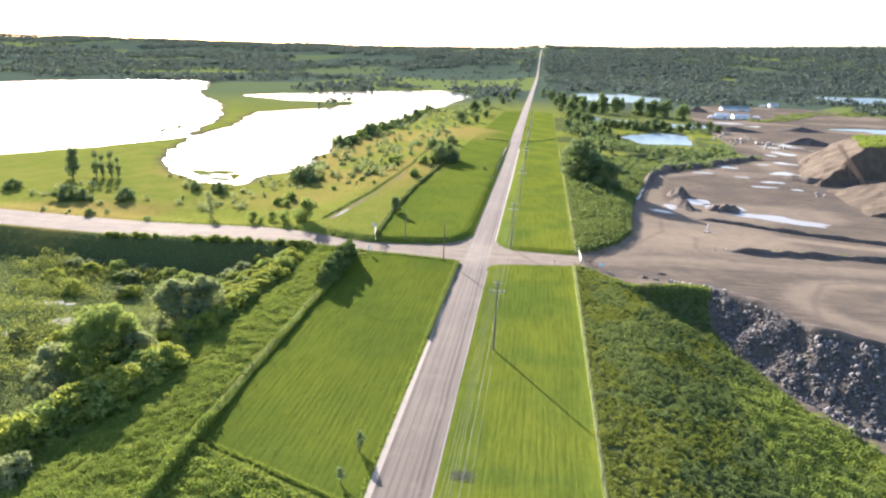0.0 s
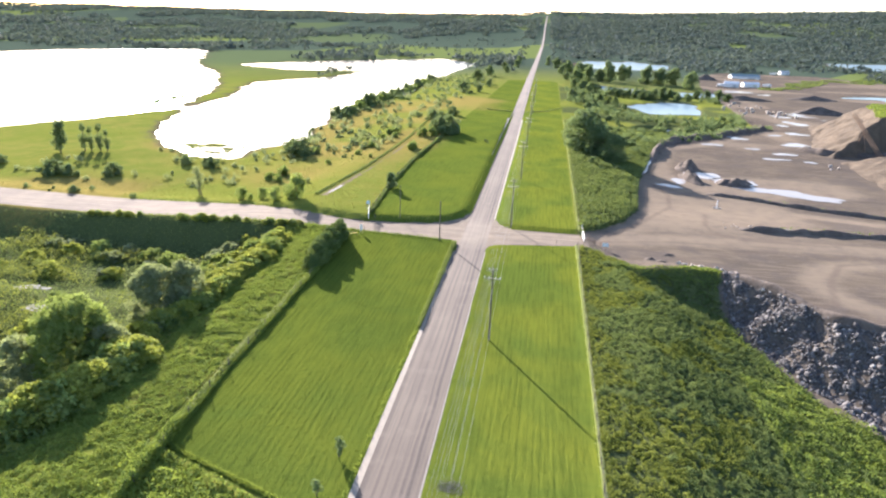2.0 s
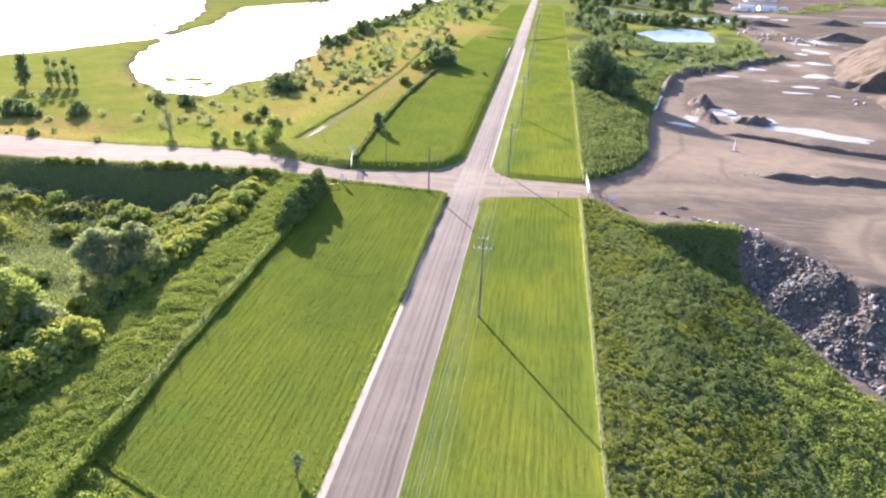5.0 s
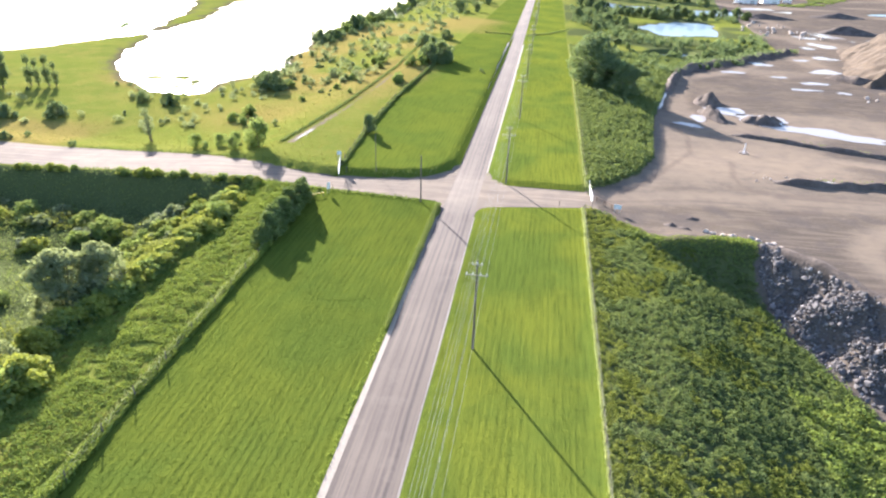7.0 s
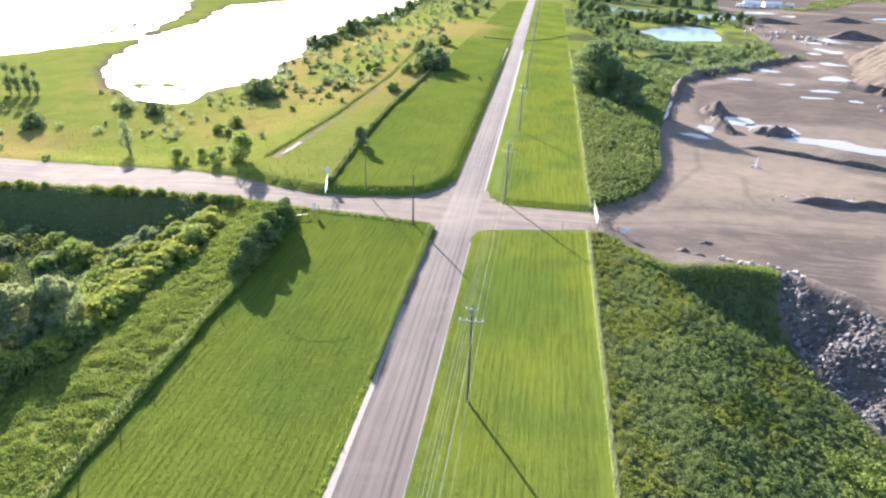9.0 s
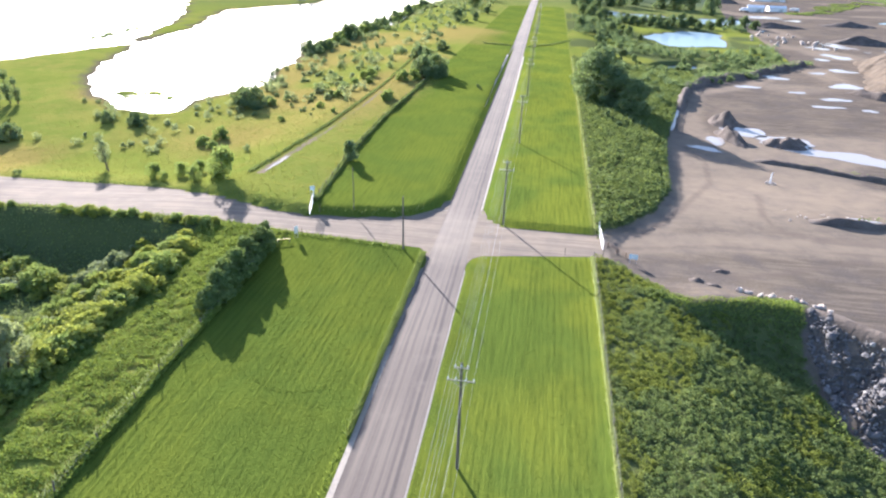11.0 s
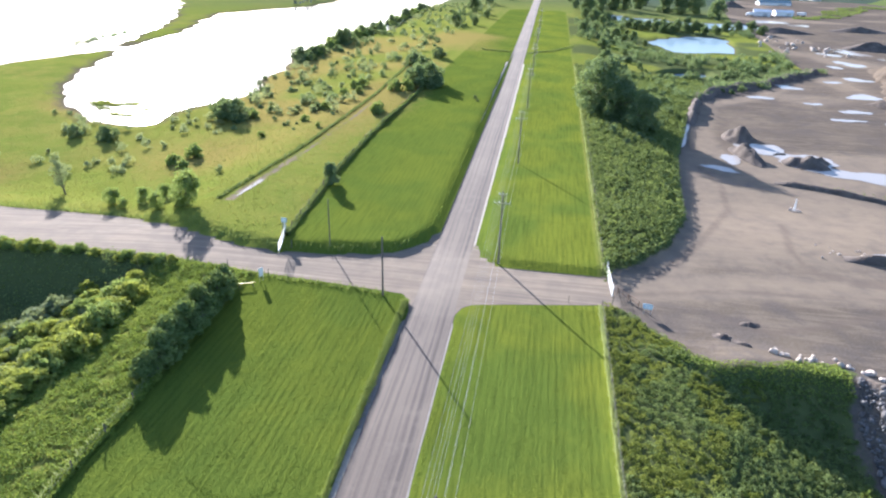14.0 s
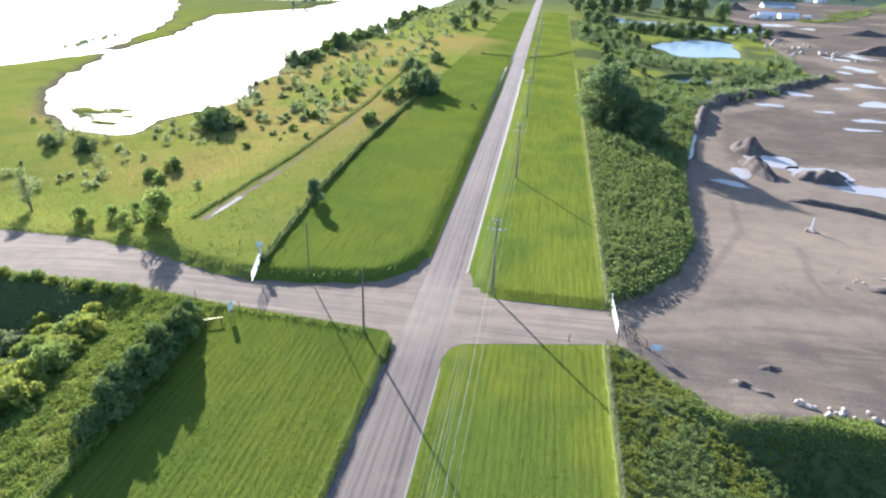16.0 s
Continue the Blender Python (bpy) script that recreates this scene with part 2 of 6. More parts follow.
def dirt_mat():
    m, nt, pos = begin("dirt_surface")
    c, hgt = dirt_nodes(nt, pos, span(nt, noi(nt, pos, 0.12, 4), 0.3, 0.65, 0.75, 1.0))
    along = node(nt, "Mapping", None, Vector=pos, Scale=(0.035, 1.5, 1)).outputs[0]
    marks = noi(nt, along, 0.9, 5, 0.65, 0.5)
    c = mixc(nt, span(nt, marks, 0.40, 0.56, 0.6, 0.0), c, col(0.135, 0.110, 0.090))
    c = mixc(nt, span(nt, marks, 0.60, 0.72, 0.0, 0.5), c, col(0.330, 0.280, 0.225))
    finish(nt, c, 0.95, hgt, 0.5, 0.1, spec=0.1)
    return m


M_DIRT = dirt_mat()
M_GREYGRAVEL = simple("grey_gravel", (0.13, 0.118, 0.11), (0.20, 0.182, 0.166), 2.5, 0.9, 0.4)
M_GRAVEL = simple("pale_gravel", (0.28, 0.245, 0.195), (0.38, 0.34, 0.28), 2.5, 0.9, 0.4)
M_LAKE = water_mat("lake_water", (0.05, 0.07, 0.07), 0.5, 0.16)
# mostly matte pale blue, standing in for the sky reflected on the ponds
M_POND = water_mat("pond_water", (0.20, 0.28, 0.32), 0.5, 0.10, 0.75)
M_PUDDLE = water_mat("puddle_water", (0.31, 0.295, 0.275), 1.2, 0.06, 0.5)


def grass_mat():
    """The blades of the mown grass, in the tones of the rows they stand in."""
    m, nt, pos = begin("mown_grass_blades")
    g, _ = mown_nodes(nt, pos, noi(nt, pos, 2.6, 4, 0.7))
    rnd = node(nt, "NewGeometry").outputs["Random Per Island"]
    g = mixc(nt, span(nt, rnd, 0.0, 1.0, 0.0, 0.3), g, col(0.165, 0.195, 0.036))
    p = node(nt, "BsdfDiffuse", None, Color=g)
    tr = node(nt, "BsdfTranslucent", None, Color=g)
    ms = node(nt, "MixShader", None, i0=0.45, i1=p.outputs[0], i2=tr.outputs[0])
    out = node(nt, "OutputMaterial")
    nt.links.new(ms.outputs[0], out.inputs[0])
    return m


M_GRASS = grass_mat()
M_WEED = leaf_mat("weed_leaves", (0.118, 0.182, 0.038), (0.220, 0.292, 0.066), (0.275, 0.325, 0.074), 0.45)
M_MEADOW = leaf_mat("meadow_stalks", (0.150, 0.172, 0.045), (0.240, 0.255, 0.075), (0.265, 0.255, 0.075), 0.4)
M_WEED2 = leaf_mat("weed_leaves_dark", (0.098, 0.142, 0.050), (0.182, 0.236, 0.084), (0.220, 0.264, 0.088), 0.45)
M_WEED3 = leaf_mat("weed_leaves_yellowish", (0.115, 0.150, 0.030), (0.205, 0.240, 0.054), (0.245, 0.270, 0.058), 0.45)
M_REED = leaf_mat("reed_leaves", (0.115, 0.150, 0.040), (0.235, 0.270, 0.072), (0.285, 0.310, 0.078), 0.45)
M_DRY = leaf_mat("dry_grass_stalks", (0.30, 0.345, 0.15), (0.42, 0.455, 0.22), (0.42, 0.45, 0.22), 0.35)
M_DEAD = leaf_mat("dead_grass_blades", (0.16, 0.165, 0.13), (0.24, 0.24, 0.20), (0.24, 0.24, 0.20), 0.2)
M_LEAF = leaf_mat("tree_leaves", (0.125, 0.190, 0.060), (0.245, 0.325, 0.104), (0.315, 0.375, 0.128), 0.6)
# darker copy of the tree leaves, painting in the thicket's unlit near side
M_THICK = leaf_mat("thicket_leaves", (0.095, 0.150, 0.055), (0.190, 0.255, 0.085), (0.240, 0.290, 0.095), 0.3)
# made lighter and bluer: haze over the farther trees sits in this base tone
M_LEAF_D = leaf_mat("dark_tree_leaves", (0.092, 0.148, 0.075), (0.180, 0.245, 0.118), (0.225, 0.280, 0.128), 0.5)
M_LEAF_G = leaf_mat("grey_willow_leaves", (0.165, 0.205, 0.108), (0.275, 0.325, 0.178), (0.325, 0.365, 0.200), 0.55)
M_LEAF_Y = leaf_mat("yellow_green_leaves", (0.190, 0.235, 0.052), (0.335, 0.375, 0.088), (0.385, 0.410, 0.095), 0.55)
# blue-grey leaf tone puts the haze of distance into the colour
M_FAR = leaf_mat("hazed_wood_leaves", (0.074, 0.096, 0.099), (0.100, 0.128, 0.120), (0.106, 0.134, 0.118), 0.3, 0.9)
M_BARK = simple("bark", (0.10, 0.075, 0.055), (0.19, 0.155, 0.12), 6.0, 0.9, 0.6, 0.03, stretch=(1, 1, 0.25))
M_POLE = simple("weathered_pole_wood", (0.10, 0.085, 0.07), (0.17, 0.15, 0.13), 5.0, 0.85, 0.4, 0.02, stretch=(1, 1, 0.1))
M_ARM = simple("crossarm_wood", (0.26, 0.25, 0.22), (0.38, 0.37, 0.33), 5.0, 0.8, 0.3, 0.01)
M_PORC = simple("grey_porcelain", (0.42, 0.44, 0.45), (0.55, 0.57, 0.58), 8.0, 0.35, 0.05, 0.005, spec=0.5)
M_STEEL = simple("galvanised_steel", (0.38, 0.39, 0.40), (0.52, 0.53, 0.54), 9.0, 0.45, 0.1, 0.005, metal=0.7)
M_WIRE = simple("weathered_line_wire", (0.32, 0.32, 0.30), (0.42, 0.42, 0.40), 9.0, 0.8, 0.05, 0.002, spec=0.05)
M_FWIRE = simple("old_fence_wire", (0.14, 0.13, 0.12), (0.20, 0.19, 0.17), 9.0, 0.9, 0.05, 0.002, spec=0.05)
M_WHITE = simple("white_paint", (0.72, 0.72, 0.70), (0.82, 0.82, 0.80), 4.0, 0.5, 0.05, 0.004)
M_PALEBLUE = simple("pale_blue_paint", (0.45, 0.58, 0.66), (0.56, 0.68, 0.75), 5.0, 0.5, 0.05, 0.003)
M_ROCK = simple("quarry_stone", (0.075, 0.071, 0.070), (0.20, 0.19, 0.183), 1.4, 0.9, 0.6, 0.08)
M_BOULDER = simple("pale_boulder_stone", (0.38, 0.32, 0.26), (0.58, 0.51, 0.43), 1.0, 0.9, 0.5, 0.06)
M_SOIL = heap_mat("dark_soil", (0.085, 0.071, 0.060), (0.14, 0.116, 0.097), (0.21, 0.178, 0.15))
M_SAND = heap_mat("stockpiled_sand", (0.088, 0.070, 0.052), (0.125, 0.098, 0.070), (0.170, 0.134, 0.096))
M_YELLOW = simple("yellow_barrier_paint", (0.55, 0.42, 0.05), (0.66, 0.52, 0.08), 4.0, 0.5, 0.05, 0.004)
M_RUST = simple("rusty_steel", (0.20, 0.13, 0.085), (0.33, 0.23, 0.16), 6.0, 0.8, 0.3, 0.01, metal=0.2)
M_TEAL = simple("teal_roof_sheet", (0.19, 0.26, 0.27), (0.25, 0.32, 0.33), 2.0, 0.55, 0.1, 0.01)
M_GLASS = simple("dark_window", (0.03, 0.035, 0.04), (0.05, 0.055, 0.06), 3.0, 0.15, 0.0, 0.001, spec=0.6)
M_TYRE = simple("black_tyre_rubber", (0.02, 0.02, 0.02), (0.04, 0.04, 0.04), 5.0, 0.9, 0.2, 0.01)

# ---- plan of the ground ----
WATER = -5.5


def sstep(a, b, v):
    t = np.clip((np.asarray(v, float) - a) / (b - a), 0, 1)
    return t * t * (3 - 2 * t)


LATTICE = np.random.default_rng(3).random((64, 64))


def vnoise(x, y, size):
    """Smooth random heights between 0 and 1 with lumps of that size."""
    u, v = np.asarray(x, float) / size + 1000, np.asarray(y, float) / size + 1000
    i, j = np.floor(u).astype(int), np.floor(v).astype(int)
    f, g = u - i, v - j
    f, g = f * f * (3 - 2 * f), g * g * (3 - 2 * g)
    i, j, i1, j1 = i % 64, j % 64, (i + 1) % 64, (j + 1) % 64
    return (LATTICE[i, j] * (1 - f) + LATTICE[i1, j] * f) * (1 - g) + (LATTICE[i, j1] * (1 - f) + LATTICE[i1, j1] * f) * g


def inside(x, y, poly):
    """Signed distance to an outline on the plan, positive inside."""
    x, y = np.asarray(x, float), np.asarray(y, float)
    dist, odd = np.full(x.shape, 1e9), np.zeros(x.shape, bool)
    for (ax, ay), (bx, by) in zip(poly, poly[1:] + poly[:1]):
        ex, ey = bx - ax, by - ay
        t = np.clip(((x - ax) * ex + (y - ay) * ey) / (ex * ex + ey * ey), 0, 1)
        dist = np.minimum(dist, np.hypot(x - ax - t * ex, y - ay - t * ey))
        cross = (ay > y) != (by > y)
        odd ^= cross & (x < ax + (y - ay) * ex / (ey if ey else 1e-9))
    return np.where(odd, dist, -dist)


LAKE = [(-262, 240), (-237, 279), (-221, 330), (-228, 381), (-262, 480), (-330, 600), (-420, 720), (-560, 1010), (-650, 910), (-690, 740), (-520, 420), (-330, 250)]
BAY = [(-163, 252), (-184, 298), (-200, 345), (-204, 402), (-236, 520), (-198, 606), (-190, 718), (-270, 682), (-345, 724), (-280, 872), (-165, 1035), (-104, 940),
       (-114, 640), (-106, 462), (-126, 396), (-122, 330), (-111, 262), (-119, 243), (-124, 234), (-120, 222), (-130, 223), (-141, 231)]
YARD = [(12, 125.6), (15, 123), (18, 118.5), (20, 115), (23, 112.8), (28, 112.8), (32, 114), (37, 115), (40, 111), (43, 106), (47, 100), (50, 93.5), (58, 89), (80, 84), (220, 70),
        (460, 300), (450, 700), (360, 960), (230, 960), (172, 800), (142, 620), (132, 490), (120, 385), (78, 323), (52, 288), (42, 243), (34, 208), (30.5, 184), (28, 163),
        (22.5, 148), (16, 139.5), (12, 136.5)]
PITFLOOR = [(43.5, 79), (47, 75), (51, 69), (57, 61), (150, 10), (150, 66), (62, 86), (49, 88)]
PONDS = [(84, 470, 26, 42, -0.2), (105, 1060, 80, 130, 0.0), (105, 600, 62, 20, -0.25), (56, 610, 7, 45, 0.1), (690, 1400, 140, 190, -0.4), (330, 640, 60, 24, 0.0), (60, 350, 9, 16, -0.5)]


def far_rise(x, y):
    """The hills that close the view, higher to the right."""
    r, b = np.hypot(x, y), np.degrees(np.arctan2(x, np.maximum(y, 1e-3)))
    top = np.interp(b, [-60, -42, -25, -8, 5, 15, 28, 60], [70, 72, 88, 112, 132, 160, 188, 200])
    roll = (vnoise(x, y, 900) - 0.5) * 26 + (vnoise(x, y, 330) - 0.5) * 10
    return sstep(1700, 4300, r) * (top + roll) * np.where(y > -500, 1, 0)


def crest(x):
    """Where the yard breaks off towards the lower pit."""
    return np.interp(x, [16, 22, 31, 38, 43, 47, 50, 58, 80, 220], [116, 113, 112.5, 111.5, 105.5, 99.5, 93, 88.5, 83.5, 70])


def height(x, y):
    x, y = np.asarray(x, float), np.asarray(y, float)
    lump = (vnoise(x, y, 14) - 0.5) * 1.0 + (vnoise(x, y, 5) - 0.5) * 0.5
    # left side: wet hollow to the south, meadow to the north, the dirt road on its bank between them
    south = -6.3 * sstep(45, 76, -x) - 2.0 * sstep(64, 80, -x) * sstep(84, 100, y) + lump * sstep(50, 70, -x)
    north = -4.75 * sstep(44, 115, -x) + 0.35 * lump * sstep(48, 60, -x)
    bank = -3.4 * sstep(46, 120, -x)
    edge_s, edge_n = south_edge(x), north_edge(x)
    left = np.where(y < 0.5 * (edge_s + edge_n), bank + (south - bank) * sstep(edge_s - 1.0, edge_s - 8.5, y), bank + (north - bank) * sstep(edge_n + 0.5, edge_n + 14, y))
    # right side: weedy slope and tipped rubble down to the lower pit, the yard, then low ground with ponds
    slope = np.interp(x, [9, 11, 18, 22, 26, 30, 36, 44, 50], [0, 0.3, 0.4, -0.4, -1.7, -3.1, -4.7, -6.0, -6.3]) + 0.6 * lump * sstep(12, 24, x)
    d = crest(x) - y
    rubble = 1.4 - (0.46 + 0.46 * sstep(38, 33, x)) * d + ((vnoise(x, y, 4.2) - 0.5) * 3.0 + (vnoise(x * 1.6, y * 0.7, 2.2) - 0.5) * 1.6) * sstep(34, 40, x) * sstep(-1, 3, d)
    low = np.maximum(slope, np.maximum(rubble, -6.3))
    yard = -2.0 * sstep(148, 182, y) * sstep(14, 34, x) - 2.7 * sstep(290, 420, y) * sstep(25, 62, x) + 0.25 * lump * sstep(300, 400, y)
    yard = yard + (0.35 + 1.2 * sstep(20, 28, x) * (0.8 + 0.4 * vnoise(x, y, 3.5))) * np.exp(-(d / 5.0) ** 2) * sstep(15, 20, x) * sstep(130, 70, x)
    right = yard + (np.where(x > 22, low, np.maximum(slope, rubble)) - yard) * sstep(-0.5, 2.0, d)
    hump = 1.2 * np.clip(-inside(x, y, YARD) / 4.0, 0, 1) * sstep(11, 14, x) * sstep(136, 140, y) * sstep(330, 250, y)
    right = right + hump
    z = np.where(x < -20, left, np.where(x > 9, right, 0.0))
    # the fields beyond the crossing stand a little above the dirt road
    rim = 1.15 * sstep(edge_n + 0.1, edge_n + 1.2, y) * sstep(-75, -58, x) * sstep(-15.9, -17.5, x)
    rim = rim + 0.65 * sstep(east_n(x) + 0.1, east_n(x) + 0.8, y) * sstep(-8.7, -7.5, x) * sstep(14, 11, x)
    z = z + rim * sstep(420, 260, y)
    # waters
    lake = np.maximum(inside(x, y, LAKE), inside(x, y, BAY)) + (vnoise(x, y, 9) - 0.5) * 5
    z = np.where(x < -20, z + (WATER - 1.2 - z) * sstep(-16, 8, lake), z)
    for cx, cy, rx, ry, turn in PONDS:
        c, s = math.cos(turn), math.sin(turn)
        u, v = (x - cx) * c + (y - cy) * s, -(x - cx) * s + (y - cy) * c
        q = np.hypot(u / rx, v / ry) + (vnoise(x, y, 9) - 0.5) * 0.25 + (vnoise(x, y, 24) - 0.5) * 0.5
        z = np.where(x > 9, z + (WATER - 1.0 - z) * sstep(1.12, 0.9, q), z)
    z = z + far_rise(x, y)
    # the graded road carries straight on
    return z


def east_n(x):
    return np.interp(x, [-8.9, -8.4, -7.6, -6.2, -4.2, -1.5, 5, 10.3, 14], [147, 142.5, 139, 136.6, 135.2, 134.5, 134.4, 134.6, 138])


def east_s(x):
    return np.interp(x, [-8.9, -8.2, -7, -2.8, 9.9, 14], [118.5, 120.8, 122.2, 123.2, 125.7, 125.4])


def north_edge(x):
    return np.interp(x, [-400, -170, -104, -86, -72, -61, -48, -40, -29, -22, -19, -17, -15.6], [150, 149, 146, 144, 142, 139.5, 134.3, 132.6, 134.2, 136, 139, 144, 150])


def south_edge(x):
    return np.interp(x, [-400, -150, -91, -68, -52, -41.6, -28, -17.5, -16.4, -15.6], [134, 133.5, 131.5, 128.5, 127, 125.3, 124.2, 123.2, 121.5, 118])


def road_mid(y):
    return np.interp(y, [-200, 35, 112, 600, 1400, 4600], [-11.15, -11.95, -12.6, -15.1, -17.5, -30.0])


def at_ground(x, y):
    return float(height(np.array([x]), np.array([y]))[0])


def axis(lo, hi, step, low_end, high_end, grow=1.09):
    mid = list(np.arange(lo, hi + 1e-6, step))
    out, s = [], step
    p = hi
    while p < high_end:
        s *= grow
        p += s
        out.append(min(p, high_end))
    back, s, p = [], step, lo
    while p > low_end:
        s *= grow
        p -= s
        back.append(max(p, low_end))
    return np.array(back[::-1] + mid + out)


def grid_mesh(name, X, Y, Z):
    """A sheet over a grid of places (2-D arrays)."""
    n, m = X.shape
    co = np.stack([X, Y, Z], -1).reshape(-1, 3)
    i = np.arange(n * m).reshape(n, m)
    quad = np.stack([i[:-1, :-1], i[1:, :-1], i[1:, 1:], i[:-1, 1:]], -1).reshape(-1, 4)
    return quad_mesh(name, co, quad)


def quad_mesh(name, co, quad):
    me = bpy.data.meshes.new(name)
    me.vertices.add(len(co))
    me.vertices.foreach_set("co", np.ascontiguousarray(co, np.float32).ravel())
    k = quad.shape[1]
    me.loops.add(quad.size)
    me.loops.foreach_set("vertex_index", np.ascontiguousarray(quad, np.int32).ravel())
    me.polygons.add(len(quad))
    me.polygons.foreach_set("loop_start", np.arange(len(quad), dtype=np.int32) * k)
    me.update(calc_edges=True)
    return me


def smooth(me):
    me.polygons.foreach_set("use_smooth", np.ones(len(me.polygons), bool))
    return me


def give(me, name, values):
    a = me.attributes.new(name, "FLOAT", "POINT")
    a.data.foreach_set("value", np.ascontiguousarray(values, np.float32).ravel())


def put(name, me, material, parent=None, label="", category="", group="", kind="", at=None):
    ob = new(name, me)
    if material is not None:
        me.materials.clear()
        me.materials.append(material)
    if parent is not None:
        ob.parent = parent
    if at is not None:
        ob.matrix_basis = at
    return tagged(ob, label, category, group, kind)


def part(name, bm, material, parent, label=""):
    """A bmesh as one mesh object under a thing or a part."""
    me = bpy.data.meshes.new(name)
    bm.to_mesh(me)
    bm.free()
    return put(name, me, material, parent, label)


# ---- ground ----
ax = axis(-112, 118, 1.25, -4700, 4700)
ay = axis(14, 330, 1.4, -400, 4850, 1.05)
GX, GY = np.meshgrid(ax, ay, indexing="ij")
GZ = height(GX, GY)
me = smooth(grid_mesh("ground", GX, GY, GZ))
mow = np.minimum(np.minimum(GX + 40.3, 10.0 - GX), np.minimum(600 - GY, 999))
mow = np.minimum(mow, np.where(GX < -12, GY - np.interp(GX, [-40, -35.4, -24, -15], [43, 41, 36.5, 33]), 99))
mow = np.where(GX < -12, np.where((GY > 136) & (GY < 600), np.minimum(GX - np.interp(GY, [136, 200, 280, 420, 600], [-39.5, -42.5, -40.5, -38, -34]), 30), mow), mow)
give(me, "mow", mow)
give(me, "litter_shade", np.where(GX > 0, np.minimum(GX - 10.6, np.where(GY < 335, 9.0, (vnoise(GX, GY, 20) - 0.42) * 4 - 9.0 * sstep(560, 640, GY))), np.minimum(np.minimum(-57 - GX, south_edge(GX) - 0.8 - GY), GX + 220)))
bare = np.maximum(inside(GX, GY, YARD), inside(GX, GY, PITFLOOR))
track = 0.8 - np.hypot(0 * GX, GX - np.interp(GY, [120, 150, 190, 220, 250, 330], [-58, -56.5, -53, -52, -51.6, -54.5]))
track = np.where((GY > 149) & (GY < 236), track * 1.2 - 0.5 * sstep(172, 190, GY), -9)
bare = np.maximum(bare, track)
rub = np.minimum(crest(GX) - GY + 1.5, GX - np.interp(GY, [60, 70, 76, 86, 98, 107, 114], [54, 51, 46.5, 42, 37, 36, 37.5]))
bare = np.maximum(bare, np.where((GX > 28) & (GY > 62), np.minimum(rub, 6), -9))
give(me, "bare", bare)
give(me, "shore", np.where(((GX < -50) & (GY < 150)) | ((GX > 9) & (GY < 125)), -4.0, np.maximum(WATER + 0.25 - GZ, -3.0) * 3.0))
dry = np.minimum(np.minimum(-44 - GX, GX + 150), np.minimum(GY - 140, 420 - GY)) * 0.10
dry = np.minimum(dry, 0.5) - 0.6 + 4.5 * (vnoise(GX, GY, 26) - 0.42)
give(me, "dry", dry)
def off_line(x, y, line):
    """Distance from a line on the plan."""
    d_ = np.full(x.shape, 1e9)
    for (ax_, ay_), (bx_, by_) in zip(line[:-1], line[1:]):
        ex, ey = bx_ - ax_, by_ - ay_
        t = np.clip(((x - ax_) * ex + (y - ay_) * ey) / (ex * ex + ey * ey), 0, 1)
        d_ = np.minimum(d_, np.hypot(x - ax_ - t * ex, y - ay_ - t * ey))
    return d_


haul = np.maximum(4.5 - off_line(GX, GY, [(8, 130), (30, 136), (60, 138.5), (150, 140)]), 4.0 - off_line(GX, GY, [(22, 141), (31, 156), (38, 176), (42, 200), (45, 243), (53, 277), (80, 300), (100, 340)]))
haul = np.maximum(haul, 3.5 - off_line(GX, GY, [(42, 200), (47, 193), (54, 183), (64, 178.5), (90, 168), (150, 156)]))
haul = np.maximum(haul, 3.0 - np.abs(np.hypot((GX - 74) / 1.2, GY - 113) - 15))
haul = np.maximum(haul, 3.0 * (vnoise(GX, GY, 30) - 0.62) * 6)
haul = np.maximum(haul, np.where(track > -3, track * 2.0 + 1.0, -9))
rut = np.full(GX.shape, 9.0)
for line_ in ([(10, 128.5), (30, 134), (60, 136.3), (150, 137.5)], [(19, 136.6), (27, 149), (38, 173), (40.3, 190), (38, 203)], [(46, 166), (42.5, 150), (44.4, 142.3), (49.4, 139.7), (70, 140.5)], [(38, 147.6), (41, 143.4), (50, 141.8), (90, 143)],
              [(25, 126), (32, 122.5), (39, 126), (54, 133.6)], [(42, 106), (47, 100.5), (55, 103), (59, 116), (65, 127), (80, 132)], [(46, 205), (52, 245), (70, 280), (96, 300)], [(60, 250), (90, 240), (130, 250)]):
    rut = np.minimum(rut, off_line(GX, GY, line_))
give(me, "rut", 0.7 - np.minimum(rut, 9))
give(me, "haul", np.maximum(haul, -6))
give(me, "far", sstep(500, 900, np.hypot(GX, GY)))
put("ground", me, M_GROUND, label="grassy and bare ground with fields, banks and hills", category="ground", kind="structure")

# ---- roads ----
ys = np.concatenate([np.arange(-120, 400, 2.0), np.arange(400, 1300, 12.0), np.arange(1300, 4000, 30.0)])
us = np.array([-3.15, -3.13, -3.09, -2.4, -1.6, -0.8, 0, 0.8, 1.6, 2.4, 3.09, 3.13, 3.15])
U, YS = np.meshgrid(us, ys, indexing="ij")
RX = road_mid(YS) + U
lift = 0.03 + 0.05 * (1 - (U / 3.15) ** 2) + 0.0004 * np.clip(YS - 300, 0, 2000)
RZ = height(RX, YS) + lift
RZ[0], RZ[-1] = RZ[0] - 0.04, RZ[-1] - 0.04
me = smooth(grid_mesh("road", RX, YS, RZ))
give(me, "across", U)
put("road", me, M_ROAD, label="straight pale two-lane country road with worn wheel tracks", category="road", kind="structure")


